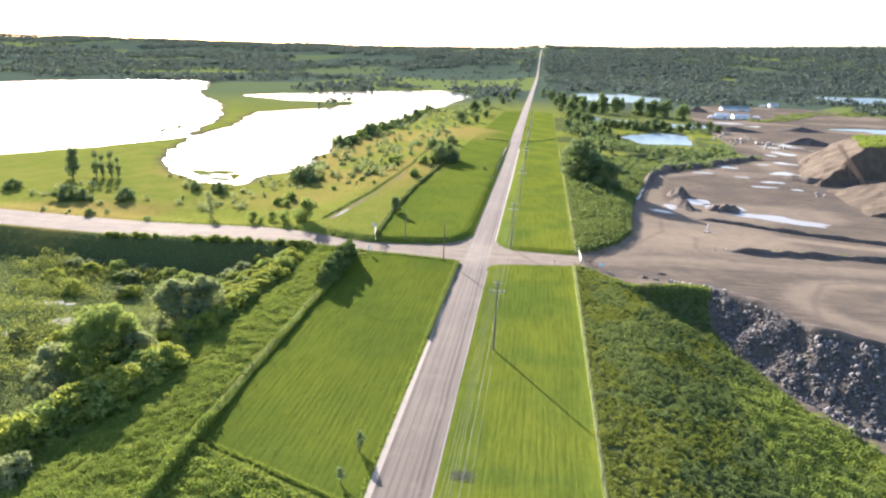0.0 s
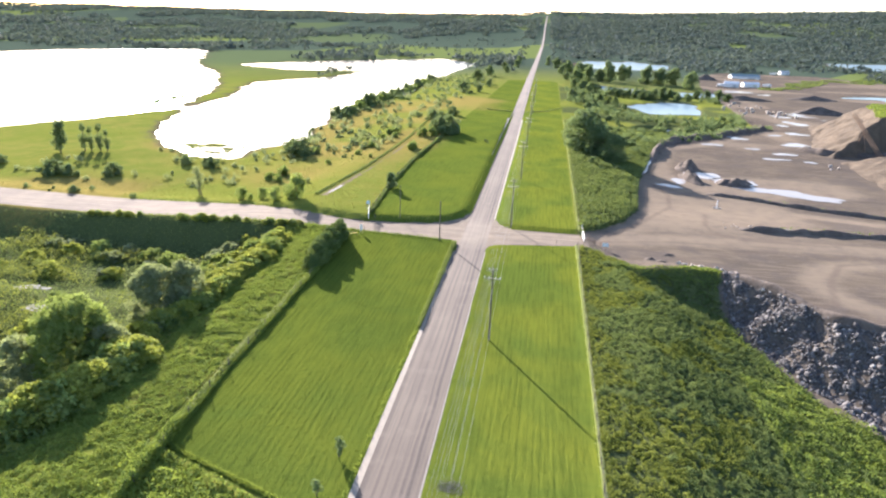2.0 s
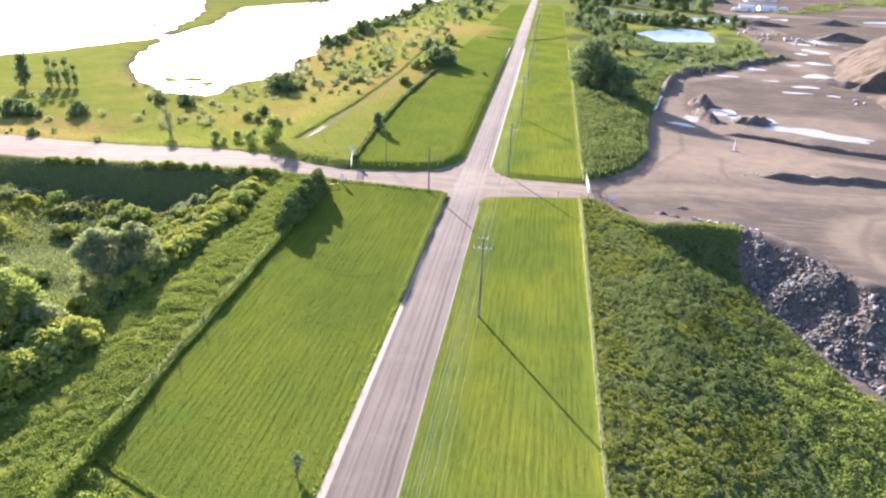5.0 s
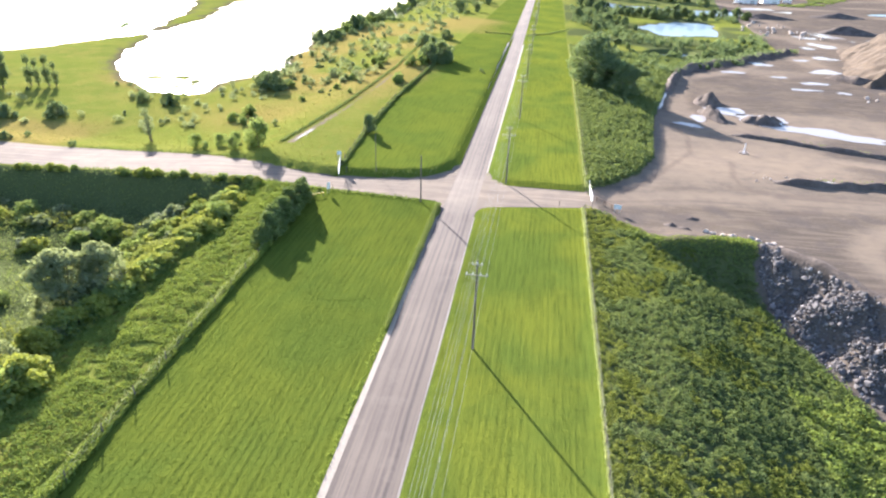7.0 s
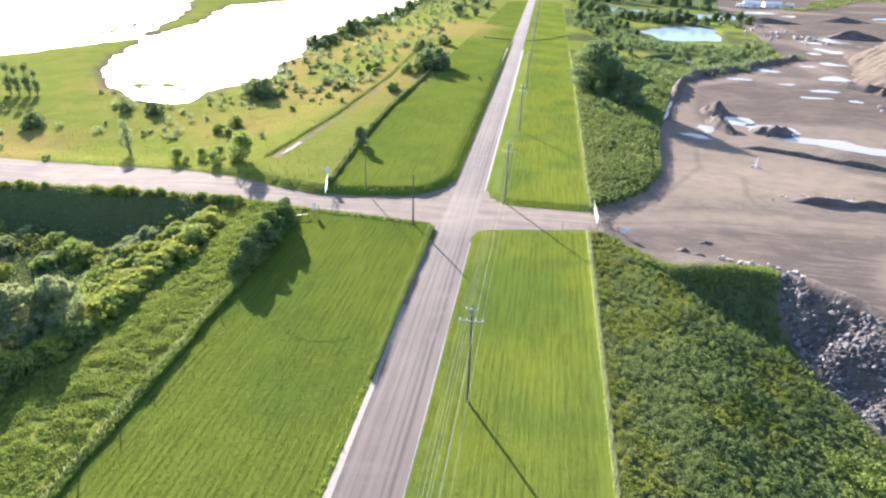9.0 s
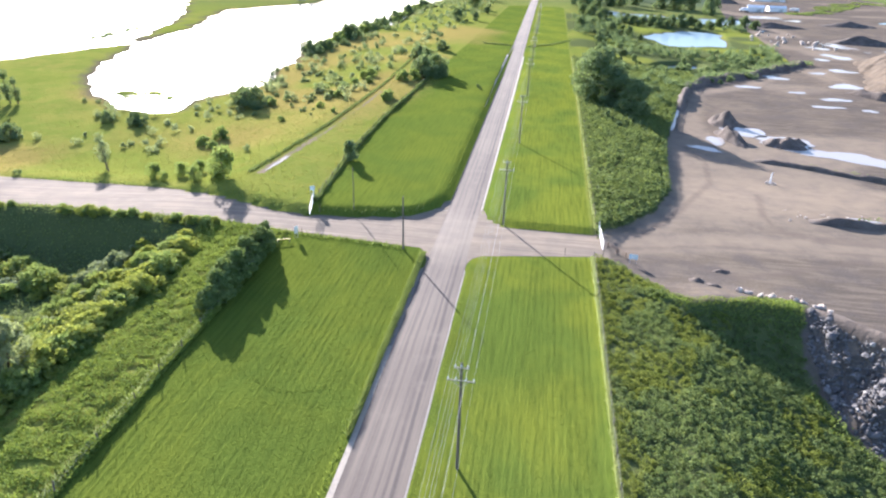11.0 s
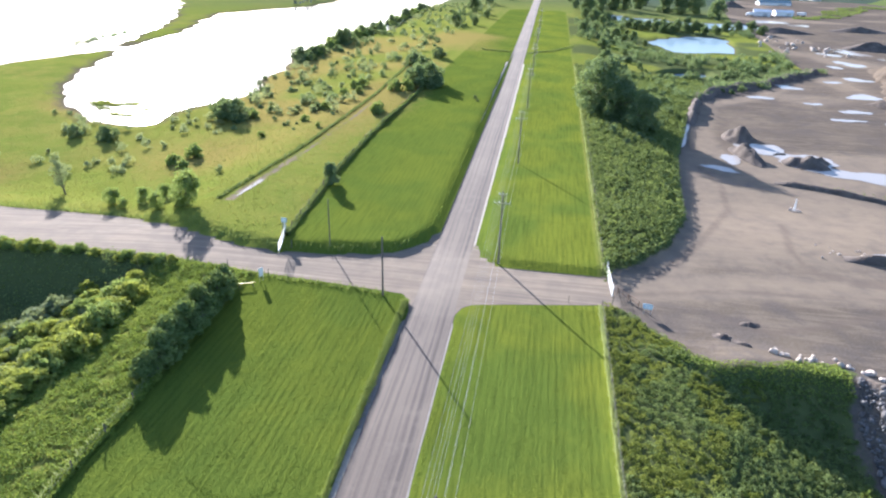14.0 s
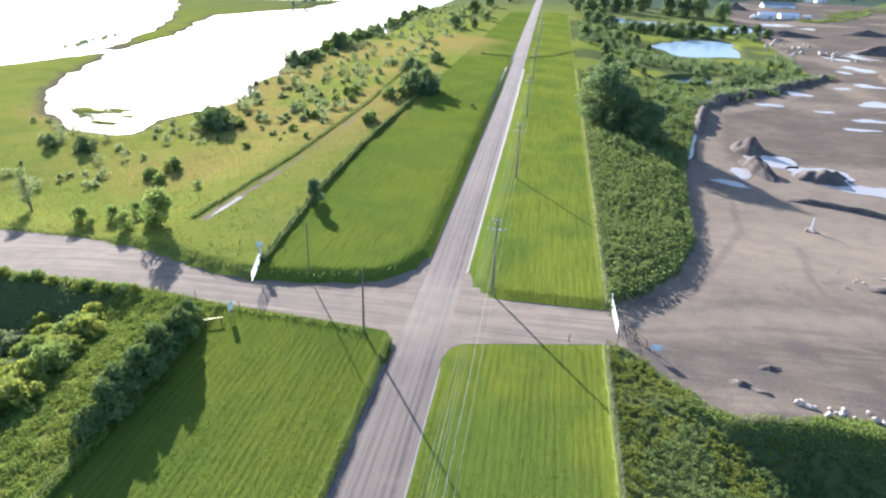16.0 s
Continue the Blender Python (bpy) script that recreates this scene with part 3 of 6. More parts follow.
def shoulder(side, y0, y1, width, ragged, material=M_GRAVEL, label="pale gravel edge strip beside the paved road"):
    """A gravel edge of uneven width beside the paved road."""
    yy = np.arange(y0, y1, 0.8)
    w = width * np.clip(0.7 + 0.6 * vnoise(yy * 0 + side * 50, yy, ragged), 0.15, 1.6)
    w[0] = w[-1] = 0.05
    t = np.array([0, 0.3, 0.7, 1.0])
    T, Y = np.meshgrid(t, yy, indexing="ij")
    X = road_mid(Y) + side * (3.11 + T * w[None, :])
    Z = height(X, Y) + 0.05 - 0.035 * T
    if side < 0:
        X, Y, Z = X[::-1], Y[::-1], Z[::-1]
    put("gravel_shoulder", smooth(grid_mesh("gravel_shoulder", X, Y, Z)), material, label=label, category="road edge", kind="structure")


shoulder(-1, -60, 96, 0.72, 14)
shoulder(-1, 94, 117, 0.65, 9, M_GREYGRAVEL, "grey gravel edge strip beside the paved road")
shoulder(1, -60, 117, 0.2, 7)
shoulder(-1, 152, 330, 0.75, 12)
shoulder(1, 141, 330, 0.7, 14)


def dirt_strip(xs, lo, hi, name, label):
    t = np.linspace(0, 1, 11)
    X, T = np.meshgrid(xs, t, indexing="ij")
    Y = lo(X) + (hi(X) - lo(X)) * T
    Z = height(X, Y) + 0.025 + 0.10 * (T * (1 - T)) * 4 * 0.3
    put(name, smooth(grid_mesh(name, X, Y, Z)), M_DIRT, label=label, category="road", kind="structure")


dirt_strip(np.concatenate([np.arange(-400, -110, 5.0), np.arange(-110, -24, 1.25), np.arange(-24, -15.3, 0.4)]), south_edge, north_edge,
           "dirt_road", "wide pale dirt side road on a low bank")


dirt_strip(np.concatenate([np.arange(-9.7, -4, 0.12), np.arange(-4, 13.5, 0.8)]), lambda x: east_s(x + 0.7 * sstep(-5, -9, x)), lambda x: east_n(x + 0.7 * sstep(-5, -9, x)), "dirt_road_east", "pale dirt entrance road from the crossing to the pit yard")


def water_sheet(name, x0, x1, y0, y1, material, label, z=WATER):
    X, Y = np.meshgrid(np.linspace(x0, x1, 24), np.linspace(y0, y1, 24), indexing="ij")
    put(name, grid_mesh(name, X, Y, X * 0 + z), material, label=label, category="water", kind="structure")


water_sheet("lake", -900, -95, 195, 1250, M_LAKE, "broad calm lake shining under the low sun")
water_sheet("pond", 44, 1000, 325, 1720, M_POND, "shallow pale blue ponds beside the pit")

# ---- plants ----


def leaves(c, size, up=0.35, slim=0.55, seed=0):
    """One folded-looking diamond leaf or spray at each place; size may differ place by place."""
    r = np.random.default_rng(seed)
    n = len(c)
    nrm = r.normal(size=(n, 3))
    nrm[:, 2] = np.abs(nrm[:, 2]) * (1 - up) + up * 1.5
    nrm /= np.linalg.norm(nrm, axis=1, keepdims=True)
    u = np.cross(nrm, r.normal(size=(n, 3)))
    u /= np.linalg.norm(u, axis=1, keepdims=True)
    v = np.cross(nrm, u)
    s = (np.ones(n) * size * r.uniform(0.6, 1.35, n))[:, None]
    co = np.stack([c - u * s, c + v * s * slim - u * s * 0.1 + nrm * s * 0.15, c + u * s, c - v * s * slim - u * s * 0.1 + nrm * s * 0.15], 1).reshape(-1, 3)
    return co, np.arange(4 * n).reshape(-1, 4)


def blades(c, tall, wide, lean=0.35, seed=0):
    """Upright tufts: a narrow leaning blade at each place."""
    r = np.random.default_rng(seed)
    n = len(c)
    a = r.uniform(0, 2 * np.pi, n)
    u = np.stack([np.cos(a), np.sin(a), 0 * a], -1)
    t = (np.ones(n) * tall * r.uniform(0.6, 1.3, n))[:, None]
    w = (np.ones(n) * wide * r.uniform(0.7, 1.3, n))[:, None]
    tip = c + np.stack([r.normal(size=n) * lean, r.normal(size=n) * lean, np.ones(n)], -1) * t
    co = np.stack([c - u * w, c + u * w, tip + u * w * 0.35, tip - u * w * 0.35], 1).reshape(-1, 3)
    return co, np.arange(4 * n).reshape(-1, 4)


def crown_points(n, blobs, r, shell=0.62):
    """Places in the outer part of overlapping lumps, uneven and with gaps."""
    b = np.array(blobs, float)
    wt_ = (b[:, 3] * b[:, 4] + b[:, 4] * b[:, 5] + b[:, 3] * b[:, 5])
    k = r.choice(len(b), n, p=wt_ / wt_.sum())
    d = r.normal(size=(n, 3))
    d /= np.linalg.norm(d, axis=1, keepdims=True)
    rad = shell + (1.08 - shell) * r.random(n) ** 0.7
    return b[k, :3] + d * rad[:, None] * b[k, 3:]


def lumps(r, count, w, h, z0, lump):
    """Lumps of a crown w wide and h high from z0 up."""
    out = []
    for i in range(count):
        a, q = r.uniform(0, 2 * np.pi), math.sqrt(r.random())
        f = r.random()
        reach = math.sin(math.pi * (0.30 + 0.62 * f)) ** 0.7
        s = lump * r.uniform(0.7, 1.25)
        out.append((w * 0.5 * q * reach * math.cos(a), w * 0.5 * q * reach * math.sin(a), z0 + h * (0.05 + 0.86 * f), s, s, s * r.uniform(0.7, 1.0)))
    return out


def stick(bm, a, b, ra, rb, sides=6):
    """A tapered limb from a to b."""
    a, b = Vector(a), Vector(b)
    q = (b - a).to_track_quat("Z", "Y")
    rings = []
    for p, rad in ((a, ra), (b, rb)):
        rings.append([bm.verts.new(p + q @ Vector((rad * math.cos(2 * math.pi * i / sides), rad * math.sin(2 * math.pi * i / sides), 0))) for i in range(sides)])
    for i in range(sides):
        bm.faces.new((rings[0][i], rings[0][(i + 1) % sides], rings[1][(i + 1) % sides], rings[1][i]))
    bm.faces.new(rings[0][::-1])
    bm.faces.new(rings[1])


def trunk_bm(r, h, rad, limbs, spread):
    bm = bmesh.new()
    p, top = Vector((0, 0, -0.4)), Vector((r.normal() * 0.3, r.normal() * 0.3, h * 0.8))
    mids = [p.lerp(top, t) + Vector((r.normal() * 0.12, r.normal() * 0.12, 0)) for t in (0, 0.3, 0.6, 1.0)]
    for i in range(3):
        stick(bm, mids[i], mids[i + 1], rad * (1 - 0.28 * i), rad * (0.72 - 0.26 * i))
    for i in range(limbs):
        t = r.uniform(0.25, 0.85)
        s = p.lerp(top, t)
        a = r.uniform(0, 2 * np.pi)
        e = s + Vector((math.cos(a) * spread * 0.42, math.sin(a) * spread * 0.42, h * r.uniform(0.08, 0.28)))
        stick(bm, s, e, rad * 0.4 * (1.1 - t), rad * 0.1, 5)
    return bm


def tree(seed, h, w, count, leaf, material, base=0.22, lump=0.2, name="tree", limbs=9, label="", category="tree", up=0.35, slim=0.55):
    """A broadleaf tree: tapered trunk with limbs, and a crown of many leaf sprays."""
    r = np.random.default_rng(seed)
    root = new(name)
    tagged(root, label, category)
    part("trunk", trunk_bm(r, h, 0.022 * h + 0.03, limbs, w), M_BARK, root)
    blobs = lumps(r, int(14 + count / (230 if slim > 0.4 else 95)), w * (0.8 if slim > 0.4 else 0.9), h * (1 - base), h * base, w * lump)
    c = crown_points(count, blobs, r)
    co, q = leaves(c, leaf, up, slim, seed)
    put("crown", quad_mesh("crown", co, q), material, root)
    return root


def shrub(seed, h, w, count, leaf, material, label, name="shrub", category="shrub"):
    """Many stems from one foot and leaves down to the ground."""
    r = np.random.default_rng(seed)
    root = new(name)
    tagged(root, label, category)
    bm = bmesh.new()
    for i in range(6):
        a = r.uniform(0, 2 * np.pi)
        stick(bm, (0.1 * math.cos(a), 0.1 * math.sin(a), -0.3), (w * 0.3 * math.cos(a), w * 0.3 * math.sin(a), h * 0.75), 0.05, 0.015, 5)
    part("stems", bm, M_BARK, root)
    c = crown_points(count, lumps(r, int(12 + count / 110), w * 0.95, h, 0.0, min(w, h) * 0.19), r, 0.45)
    c = c[c[:, 2] > -0.2]
    co, q = leaves(c, leaf, seed=seed)
    put("crown", quad_mesh("crown", co, q), material, root)
    return root


def set_at(ob, x, y, turn=0.0, scale=1.0, sink=0.0):
    ob.matrix_basis = Matrix.Translation((x, y, at_ground(x, y) - sink)) @ Matrix.Rotation(turn, 4, "Z") @ Matrix.Scale(scale, 4)
    return ob


def again(ob, x, y, turn=0.0, scale=1.0, tall=1.0, label="", group=""):
    """Another plant of the same make elsewhere, turned and scaled."""
    c = copy_thing(ob, Matrix.Identity(4))
    c.matrix_basis = Matrix.Translation((x, y, at_ground(x, y))) @ Matrix.Rotation(turn, 4, "Z") @ Matrix.Diagonal((scale * (0.85 + 0.3 * ((x * 7.3) % 1.0)), scale * (1.15 - 0.3 * ((x * 7.3) % 1.0)), scale * tall, 1))
    return tagged(c, label, group=group)


# the big trees of the hollow
set_at(tree(11, 9.8, 9.6, 22000, 0.24, M_LEAF, 0.0, 0.08, limbs=14, up=0.0, slim=0.3, label="broad green tree in the reedy hollow"), -63.0, 60.5, 0, 1.27)
willow_b = set_at(tree(12, 6.2, 7.0, 11000, 0.23, M_LEAF_G, 0.0, 0.085, "willow", up=0.0, slim=0.3, label="grey-green willow beside the broad tree"), -70.0, 58.5, 1.0, 1.3)
willow_c = set_at(tree(13, 8.2, 8.2, 16000, 0.23, M_LEAF_G, 0.0, 0.08, "willow", up=0.0, slim=0.3, label="silvery grey-green willow in the hollow"), -61.8, 79.0, 2.0, 1.22)
again(willow_c, -58.2, 82.5, 1.1, 1.05, 1.0, "smaller silvery willow leaning on its neighbour")
again(willow_b, -58.0, 61.5, 2.4, 0.95, 1.1, "pale willow at the edge of the broad tree")

# the rows of shrubs on the slope of the hollow
hedge_y = shrub(21, 3.0, 4.6, 2600, 0.19, M_LEAF_Y, "yellow-green rounded shrub in a row above the hollow")
hedge_g = shrub(22, 3.2, 4.4, 2400, 0.19, M_LEAF, "green rounded shrub in a row above the hollow")
hedge_s = shrub(23, 2.6, 3.6, 1300, 0.22, M_LEAF_G, "grey-green shrub in the hollow")
set_at(hedge_y, -59.4, 43.5)
set_at(hedge_g, -55.8, 75.0)
set_at(hedge_s, -57.0, 70.5)
r = np.random.default_rng(31)
for i, y in enumerate(np.arange(39, 118, 1.05)):
    if 60.5 < y < 65.5:
        continue
    x = np.interp(y, [39, 46, 50, 60, 66, 72, 81, 96, 110, 118], [-60, -57.6, -55.0, -54.2, -58, -56.6, -54.6, -54.2, -54.2, -56]) + r.normal() * 0.45
    again(hedge_y if r.random() < 0.8 else hedge_g, x, y + r.normal() * 0.3, r.uniform(0, 6.3), r.uniform(0.75, 1.0) * (1.85 if y < 61 else 1.25), r.uniform(0.68, 0.95), group="shrubs along the hollow")
    if 46 < y < 60 and i % 2:
        again(hedge_y, x - 2.2 + r.normal() * 0.4, y + 0.5, r.uniform(0, 6.3), r.uniform(0.85, 1.2), r.uniform(0.6, 0.85), group="shrubs along the hollow")
for i in range(95):
    y = r.uniform(84, 121)
    x = -56.5 - 15 * r.random() ** 1.3 * np.interp(y, [84, 96, 121], [0.45, 1.0, 0.75])
    again((hedge_y, hedge_y, hedge_g, hedge_s)[r.integers(4)], x, y, r.uniform(0, 6.3), r.uniform(0.4, 0.8), r.uniform(0.7, 1.15), group="shrubs along the hollow")
set_at(shrub(24, 3.4, 6.0, 2600, 0.2, M_LEAF_G, "silvery willow bush in the rough grass"), -56.0, 33.0)
for i in range(40):
    x, y = r.uniform(-118, -58), r.uniform(40, 116)
    if math.hypot(x + 62.5, y - 61) < 7 or (x > -66 and y < 75) or (x > -74 and y < 58):
        continue
    again((hedge_g, hedge_y, hedge_s)[r.integers(3)], x, y, r.uniform(0, 6.3), r.uniform(0.6, 1.6), r.uniform(0.45, 0.8), group="shrubs in the hollow")
for i in range(36):
    x = r.uniform(-125, -66)
    again((hedge_g, hedge_s, hedge_s)[r.integers(3)], x, float(south_edge(x)) - r.uniform(9.0, 19.0), r.uniform(0, 6.3), r.uniform(0.5, 1.3), r.uniform(0.5, 0.9), group="shrubs in the hollow")
for i in range(34):
    x = r.uniform(-112, -54)
    again((hedge_g, hedge_y)[r.integers(2)], x, float(south_edge(x)) - r.uniform(0.6, 2.2), r.uniform(0, 6.3), r.uniform(0.35, 0.6), 0.8, "low shrub on the brow of the road bank", "shrubs on the bank")

# the thicket on the fence at the crossing
thick_a = set_at(tree(41, 4.7, 4.6, 6000, 0.18, M_THICK, 0.0, 0.15, "thicket_tree", 12, "dense green thicket tree on the fence line"), -41.5, 104.0)
thick_b = set_at(tree(42, 4.9, 4.4, 6000, 0.18, M_THICK, 0.0, 0.15, "thicket_tree", 12, "dense green thicket tree near the corner"), -41.4, 111.5)
for x, y, s_, k in ((-41.2, 101.2, 1.02, 1), (-41.4, 98.4, 0.75, 0), (-41.5, 107.6, 1.05, 1), (-41.6, 115.2, 1.05, 0), (-42.2, 118.2, 0.9, 1), (-43.2, 105.5, 0.7, 0), (-43.2, 110.0, 0.75, 1), (-41.6, 113.0, 0.8, 0), (-42.4, 120.6, 0.5, 0)):
    again((thick_a, thick_b)[k], x + 0.3, y, r.uniform(0, 6.3), s_, r.uniform(0.85, 1.05), "dense green thicket tree in the clump on the fence", "thicket on the fence")

# trees north of the dirt road
set_at(tree(51, 4.2, 3.4, 1500, 0.24, M_LEAF_D, 0.12, 0.22, label="small dark tree standing on the fence line"), -40.6, 162.0)
oak = set_at(tree(52, 11.5, 12.0, 9500, 0.30, M_LEAF_D, 0.03, 0.14, label="tall broad dark green tree on the bank", limbs=14), 16.6, 241.5, 0, 1.42)
again(oak, 21.5, 236.0, 1.2, 1.05, 0.95, "broad dark tree among others on the bank")
again(oak, 26.5, 227.0, 2.2, 0.9, 1.05, "dark tree on the bank above the yard")
again(oak, 17.5, 258.0, 3.1, 0.6, 1.0, "round dark tree behind the tall one")
again(oak, 21.0, 209.0, 3.4, 0.2, 0.8, "small dark tree on the weedy bank")
again(oak, 24.5, 345.0, 0.4, 0.62, 1.0, "dark tree at the end of the bank")
mid = set_at(tree(53, 7.0, 6.4, 3000, 0.28, M_LEAF_D, 0.02, 0.16, label="mid-green tree beside the old track"), 26.5, 392.0)
again(mid, 19.0, 455.0, 1.0, 1.1, 1.0, "green tree on the bank beyond the yard")
bush_d = set_at(shrub(54, 4.2, 6.0, 2200, 0.27, M_LEAF_D, "dark round bush at the lake's end", "bush", "bush"), -88.6, 219.5, 0, 1.5)
bush_m = set_at(shrub(55, 3.0, 4.2, 1500, 0.24, M_LEAF, "mid-green bush on the rough meadow", "bush", "bush"), -46.8, 222.5)
for x, y, s_, k in ((-94, 223, 1.2, 0), (-84, 222, 0.9, 1), (-113.6, 197, 0.9, 0), (-124, 198, 0.8, 0), (-118, 201, 0.6, 0), (-81, 182, 1.2, 1), (-83, 177, 0.9, 1), (-79, 173, 0.7, 1), (-63.7, 228, 0.9, 1),
                    (-65, 250, 0.9, 1), (-60, 251, 0.9, 1), (-49, 254, 1.3, 1), (-48, 298, 1.2, 0), (-43.0, 262, 1.5, 0), (-40, 268, 1.5, 0), (-37.5, 263, 1.2, 0), (-45.5, 257, 1.2, 1), (-67.5, 229, 0.8, 1),
                    (-44.5, 277, 1.2, 0), (-53.7, 308, 1.2, 0), (-47, 330, 1.1, 0), (-62, 262, 1.0, 1), (-65, 262, 0.8, 1), (-65, 214, 0.7, 1), (-47.5, 226, 0.9, 1), (-58, 205, 0.4, 1), (-72, 200, 0.5, 1)):
    again((bush_d, bush_m)[k], x, y, r.uniform(0, 6.3), s_ * r.uniform(0.9, 1.1), r.uniform(0.85, 1.1), group="bushes on the meadow")
slim_t = set_at(tree(56, 8.6, 3.4, 800, 0.2, M_LEAF_G, 0.3, 0.2, label="slender sparse tree beside the dirt road"), -97.0, 157.5)
again(slim_t, -95.0, 155.5, 1.0, 0.85, 1.0, "slender sparse sapling beside the dirt road")
road_t = set_at(tree(57, 7.4, 5.2, 2600, 0.25, M_LEAF, 0.04, 0.22, label="leafy dark tree beside the dirt road"), -62.8, 146.5)
for x, y, s_ in ((-69, 146.5, 0.55), (-74.2, 151.0, 0.55), (-79.4, 148.5, 0.6), (-72, 154, 0.5), (-66, 149.5, 0.65), (-76, 146.8, 0.35)):
    again(road_t, x, y, r.uniform(0, 6.3), s_, 0.85, "low dark tree of a group beside the dirt road", "trees beside the dirt road")
set_at(tree(58, 13.0, 4.6, 4200, 0.28, M_LEAF_D, 0.02, 0.32, label="tall narrow dark poplar on the meadow", limbs=16), -177.5, 204.0)
thin = set_at(tree(59, 10.5, 2.4, 2400, 0.2, M_LEAF_D, 0.0, 0.42, label="thin poplar in a row on the meadow"), -172.0, 209.5)
for x, y, s_ in ((-169.5, 210, 0.9), (-166.5, 211, 1.0), (-163.5, 211, 0.8)):
    again(thin, x, y, r.uniform(0, 6.3), s_, 1.0, group="row of thin poplars")
for x, y, s_ in ((-156, 172, 1.4), (-150, 172, 1.1), (-137, 176, 1.2), (-131, 149.5, 0.55), (-183, 180, 1.0)):
    again(bush_d, x, y, r.uniform(0, 6.3), s_, 0.8, "dark bush on the open meadow", "bushes on the meadow")

# brush between the old track and the lake, and on along the road
def brush(name, places, count, leaf, material, label, seed):
    """Many low bushes that nobody could count, as one sheet of sprays."""
    r_ = np.random.default_rng(seed)
    pts = []
    for x, y, size in places:
        c_ = crown_points(count, lumps(r_, 8, 3.4 * size, 2.6 * size, 0.0, 1.0 * size), r_, 0.5)
        pts.append(c_[c_[:, 2] > -0.1] + np.array([x, y, at_ground(x, y)]))
    co_, q_ = leaves(np.concatenate(pts), leaf, seed=seed)
    put(name, quad_mesh(name, co_, q_), material, label=label, category="brush", kind="stuff")


spots = []
for i in range(330):
    y = 225 + 430 * r.random() ** 1.2
    x = r.uniform(np.interp(y, [215, 300, 400, 640], [-98, -112, -118, -104]), np.interp(y, [215, 300, 640], [-60, -56, -46]))
    if inside(np.array([x]), np.array([y]), BAY)[0] < -3:
        spots.append((x, y, r.uniform(0.35, 1.1)))
brush("lakeside_brush", spots[0::2], 230, 0.3, M_LEAF_D, "scattered green brush between the old track and the lake", 101)
brush("lakeside_brush", spots[1::2], 200, 0.3, M_LEAF_G, "scattered grey-green brush between the old track and the lake", 102)
for i in range(70):
    y = r.uniform(330, 640)
    again((bush_d, bush_m, bush_m)[r.integers(3)], np.interp(y, [330, 640], [-112, -108]) + r.normal() * 3.0, y, r.uniform(0, 6.3), r.uniform(0.7, 1.5), r.uniform(0.8, 1.4), group="trees on the lake shore")
for x, y, s in ((-58, 560, 1.3), (-56, 640, 1.3), (-48, 470, 1.0), (-60, 470, 1.1), (-45, 520, 0.8), (-42, 700, 1.2), (-36, 800, 1.3), (-48, 760, 1.2), (-38, 900, 1.3), (24, 560, 0.9), (15, 715, 1.2), (18, 640, 1.0),
                (28, 600, 1.3), (40, 660, 1.5), (55, 690, 1.7), (64, 700, 1.8), (80, 720, 1.8), (100, 690, 1.8), (112, 690, 1.7), (126, 690, 1.8), (134, 640, 1.6), (34, 720, 1.5), (0, 880, 1.4), (10, 820, 1.4), (34, 520, 1.0),
                (22, 500, 0.9), (30, 440, 0.8), (22, 760, 1.4), (46, 780, 1.6), (90, 770, 1.6)):
    again((mid, mid)[r.integers(2)], x, y, r.uniform(0, 6.3), s * 1.25 * r.uniform(0.8, 1.1) * ((1.2 if x > 24 else 1.0) if y > 500 else 0.8), r.uniform(0.85, 1.1), group="trees along the far road and ponds")
for i in range(46):
    y = 330 + 520 * r.random() ** 1.3
    again((mid, oak)[r.random() < 0.2], np.interp(y, [330, 500, 900], [24, 26, 20]) + abs(r.normal()) * np.interp(y, [330, 900], [9, 26]), y, r.uniform(0, 6.3), r.uniform(0.45, 0.85), r.uniform(0.65, 1.0), "green tree in the belt beside the far road", "trees along the far road and ponds")
for i in range(34):
    x, y = r.uniform(52, 150), r.uniform(520, 565) + r.normal() * 6
    again(mid, x, y, r.uniform(0, 6.3), r.uniform(0.8, 1.4), r.uniform(0.6, 0.9), "green tree in the belt between the ponds", "trees along the far road and ponds")
spots = []
for i in range(60):
    y = r.uniform(300, 420)
    spots.append((np.interp(y, [300, 420], [60, 110]) + r.normal() * 6, y, r.uniform(0.5, 1.1)))
for i in range(110):
    y = r.uniform(215, 345)
    spots.append((r.uniform(15, np.interp(y, [140, 165, 208, 243, 290, 345], [15, 24, 29, 36, 46, 66])), y, r.uniform(0.35, 1.2)))
more = []
for i in range(120):
    x, y = r.uniform(-150, -58), 148 + 80 * r.random() ** 1.4
    if at_ground(x, y) > WATER + 0.3 and vnoise(x, y, 24) > 0.58:
        more.append((x, y, r.uniform(0.15, 0.5)))
marsh = []
for i in range(110):
    x, y = r.uniform(-172, -82), r.uniform(168, 232)
    if at_ground(x, y) > WATER + 0.2 and vnoise(x + 40, y, 15) > 0.45:
        marsh.append((x, y, r.uniform(0.25, 0.8)))
brush("shore_brush", marsh, 150, 0.24, M_LEAF_G, "grey-green willow scrub on the marshy shore of the lake", 107)
brush("meadow_brush", more, 150, 0.22, M_LEAF_D, "low scattered bushes on the rough meadow", 105)
brush("bank_brush", spots, 300, 0.3, M_LEAF_D, "green brush on the bank between verge and yard", 103)

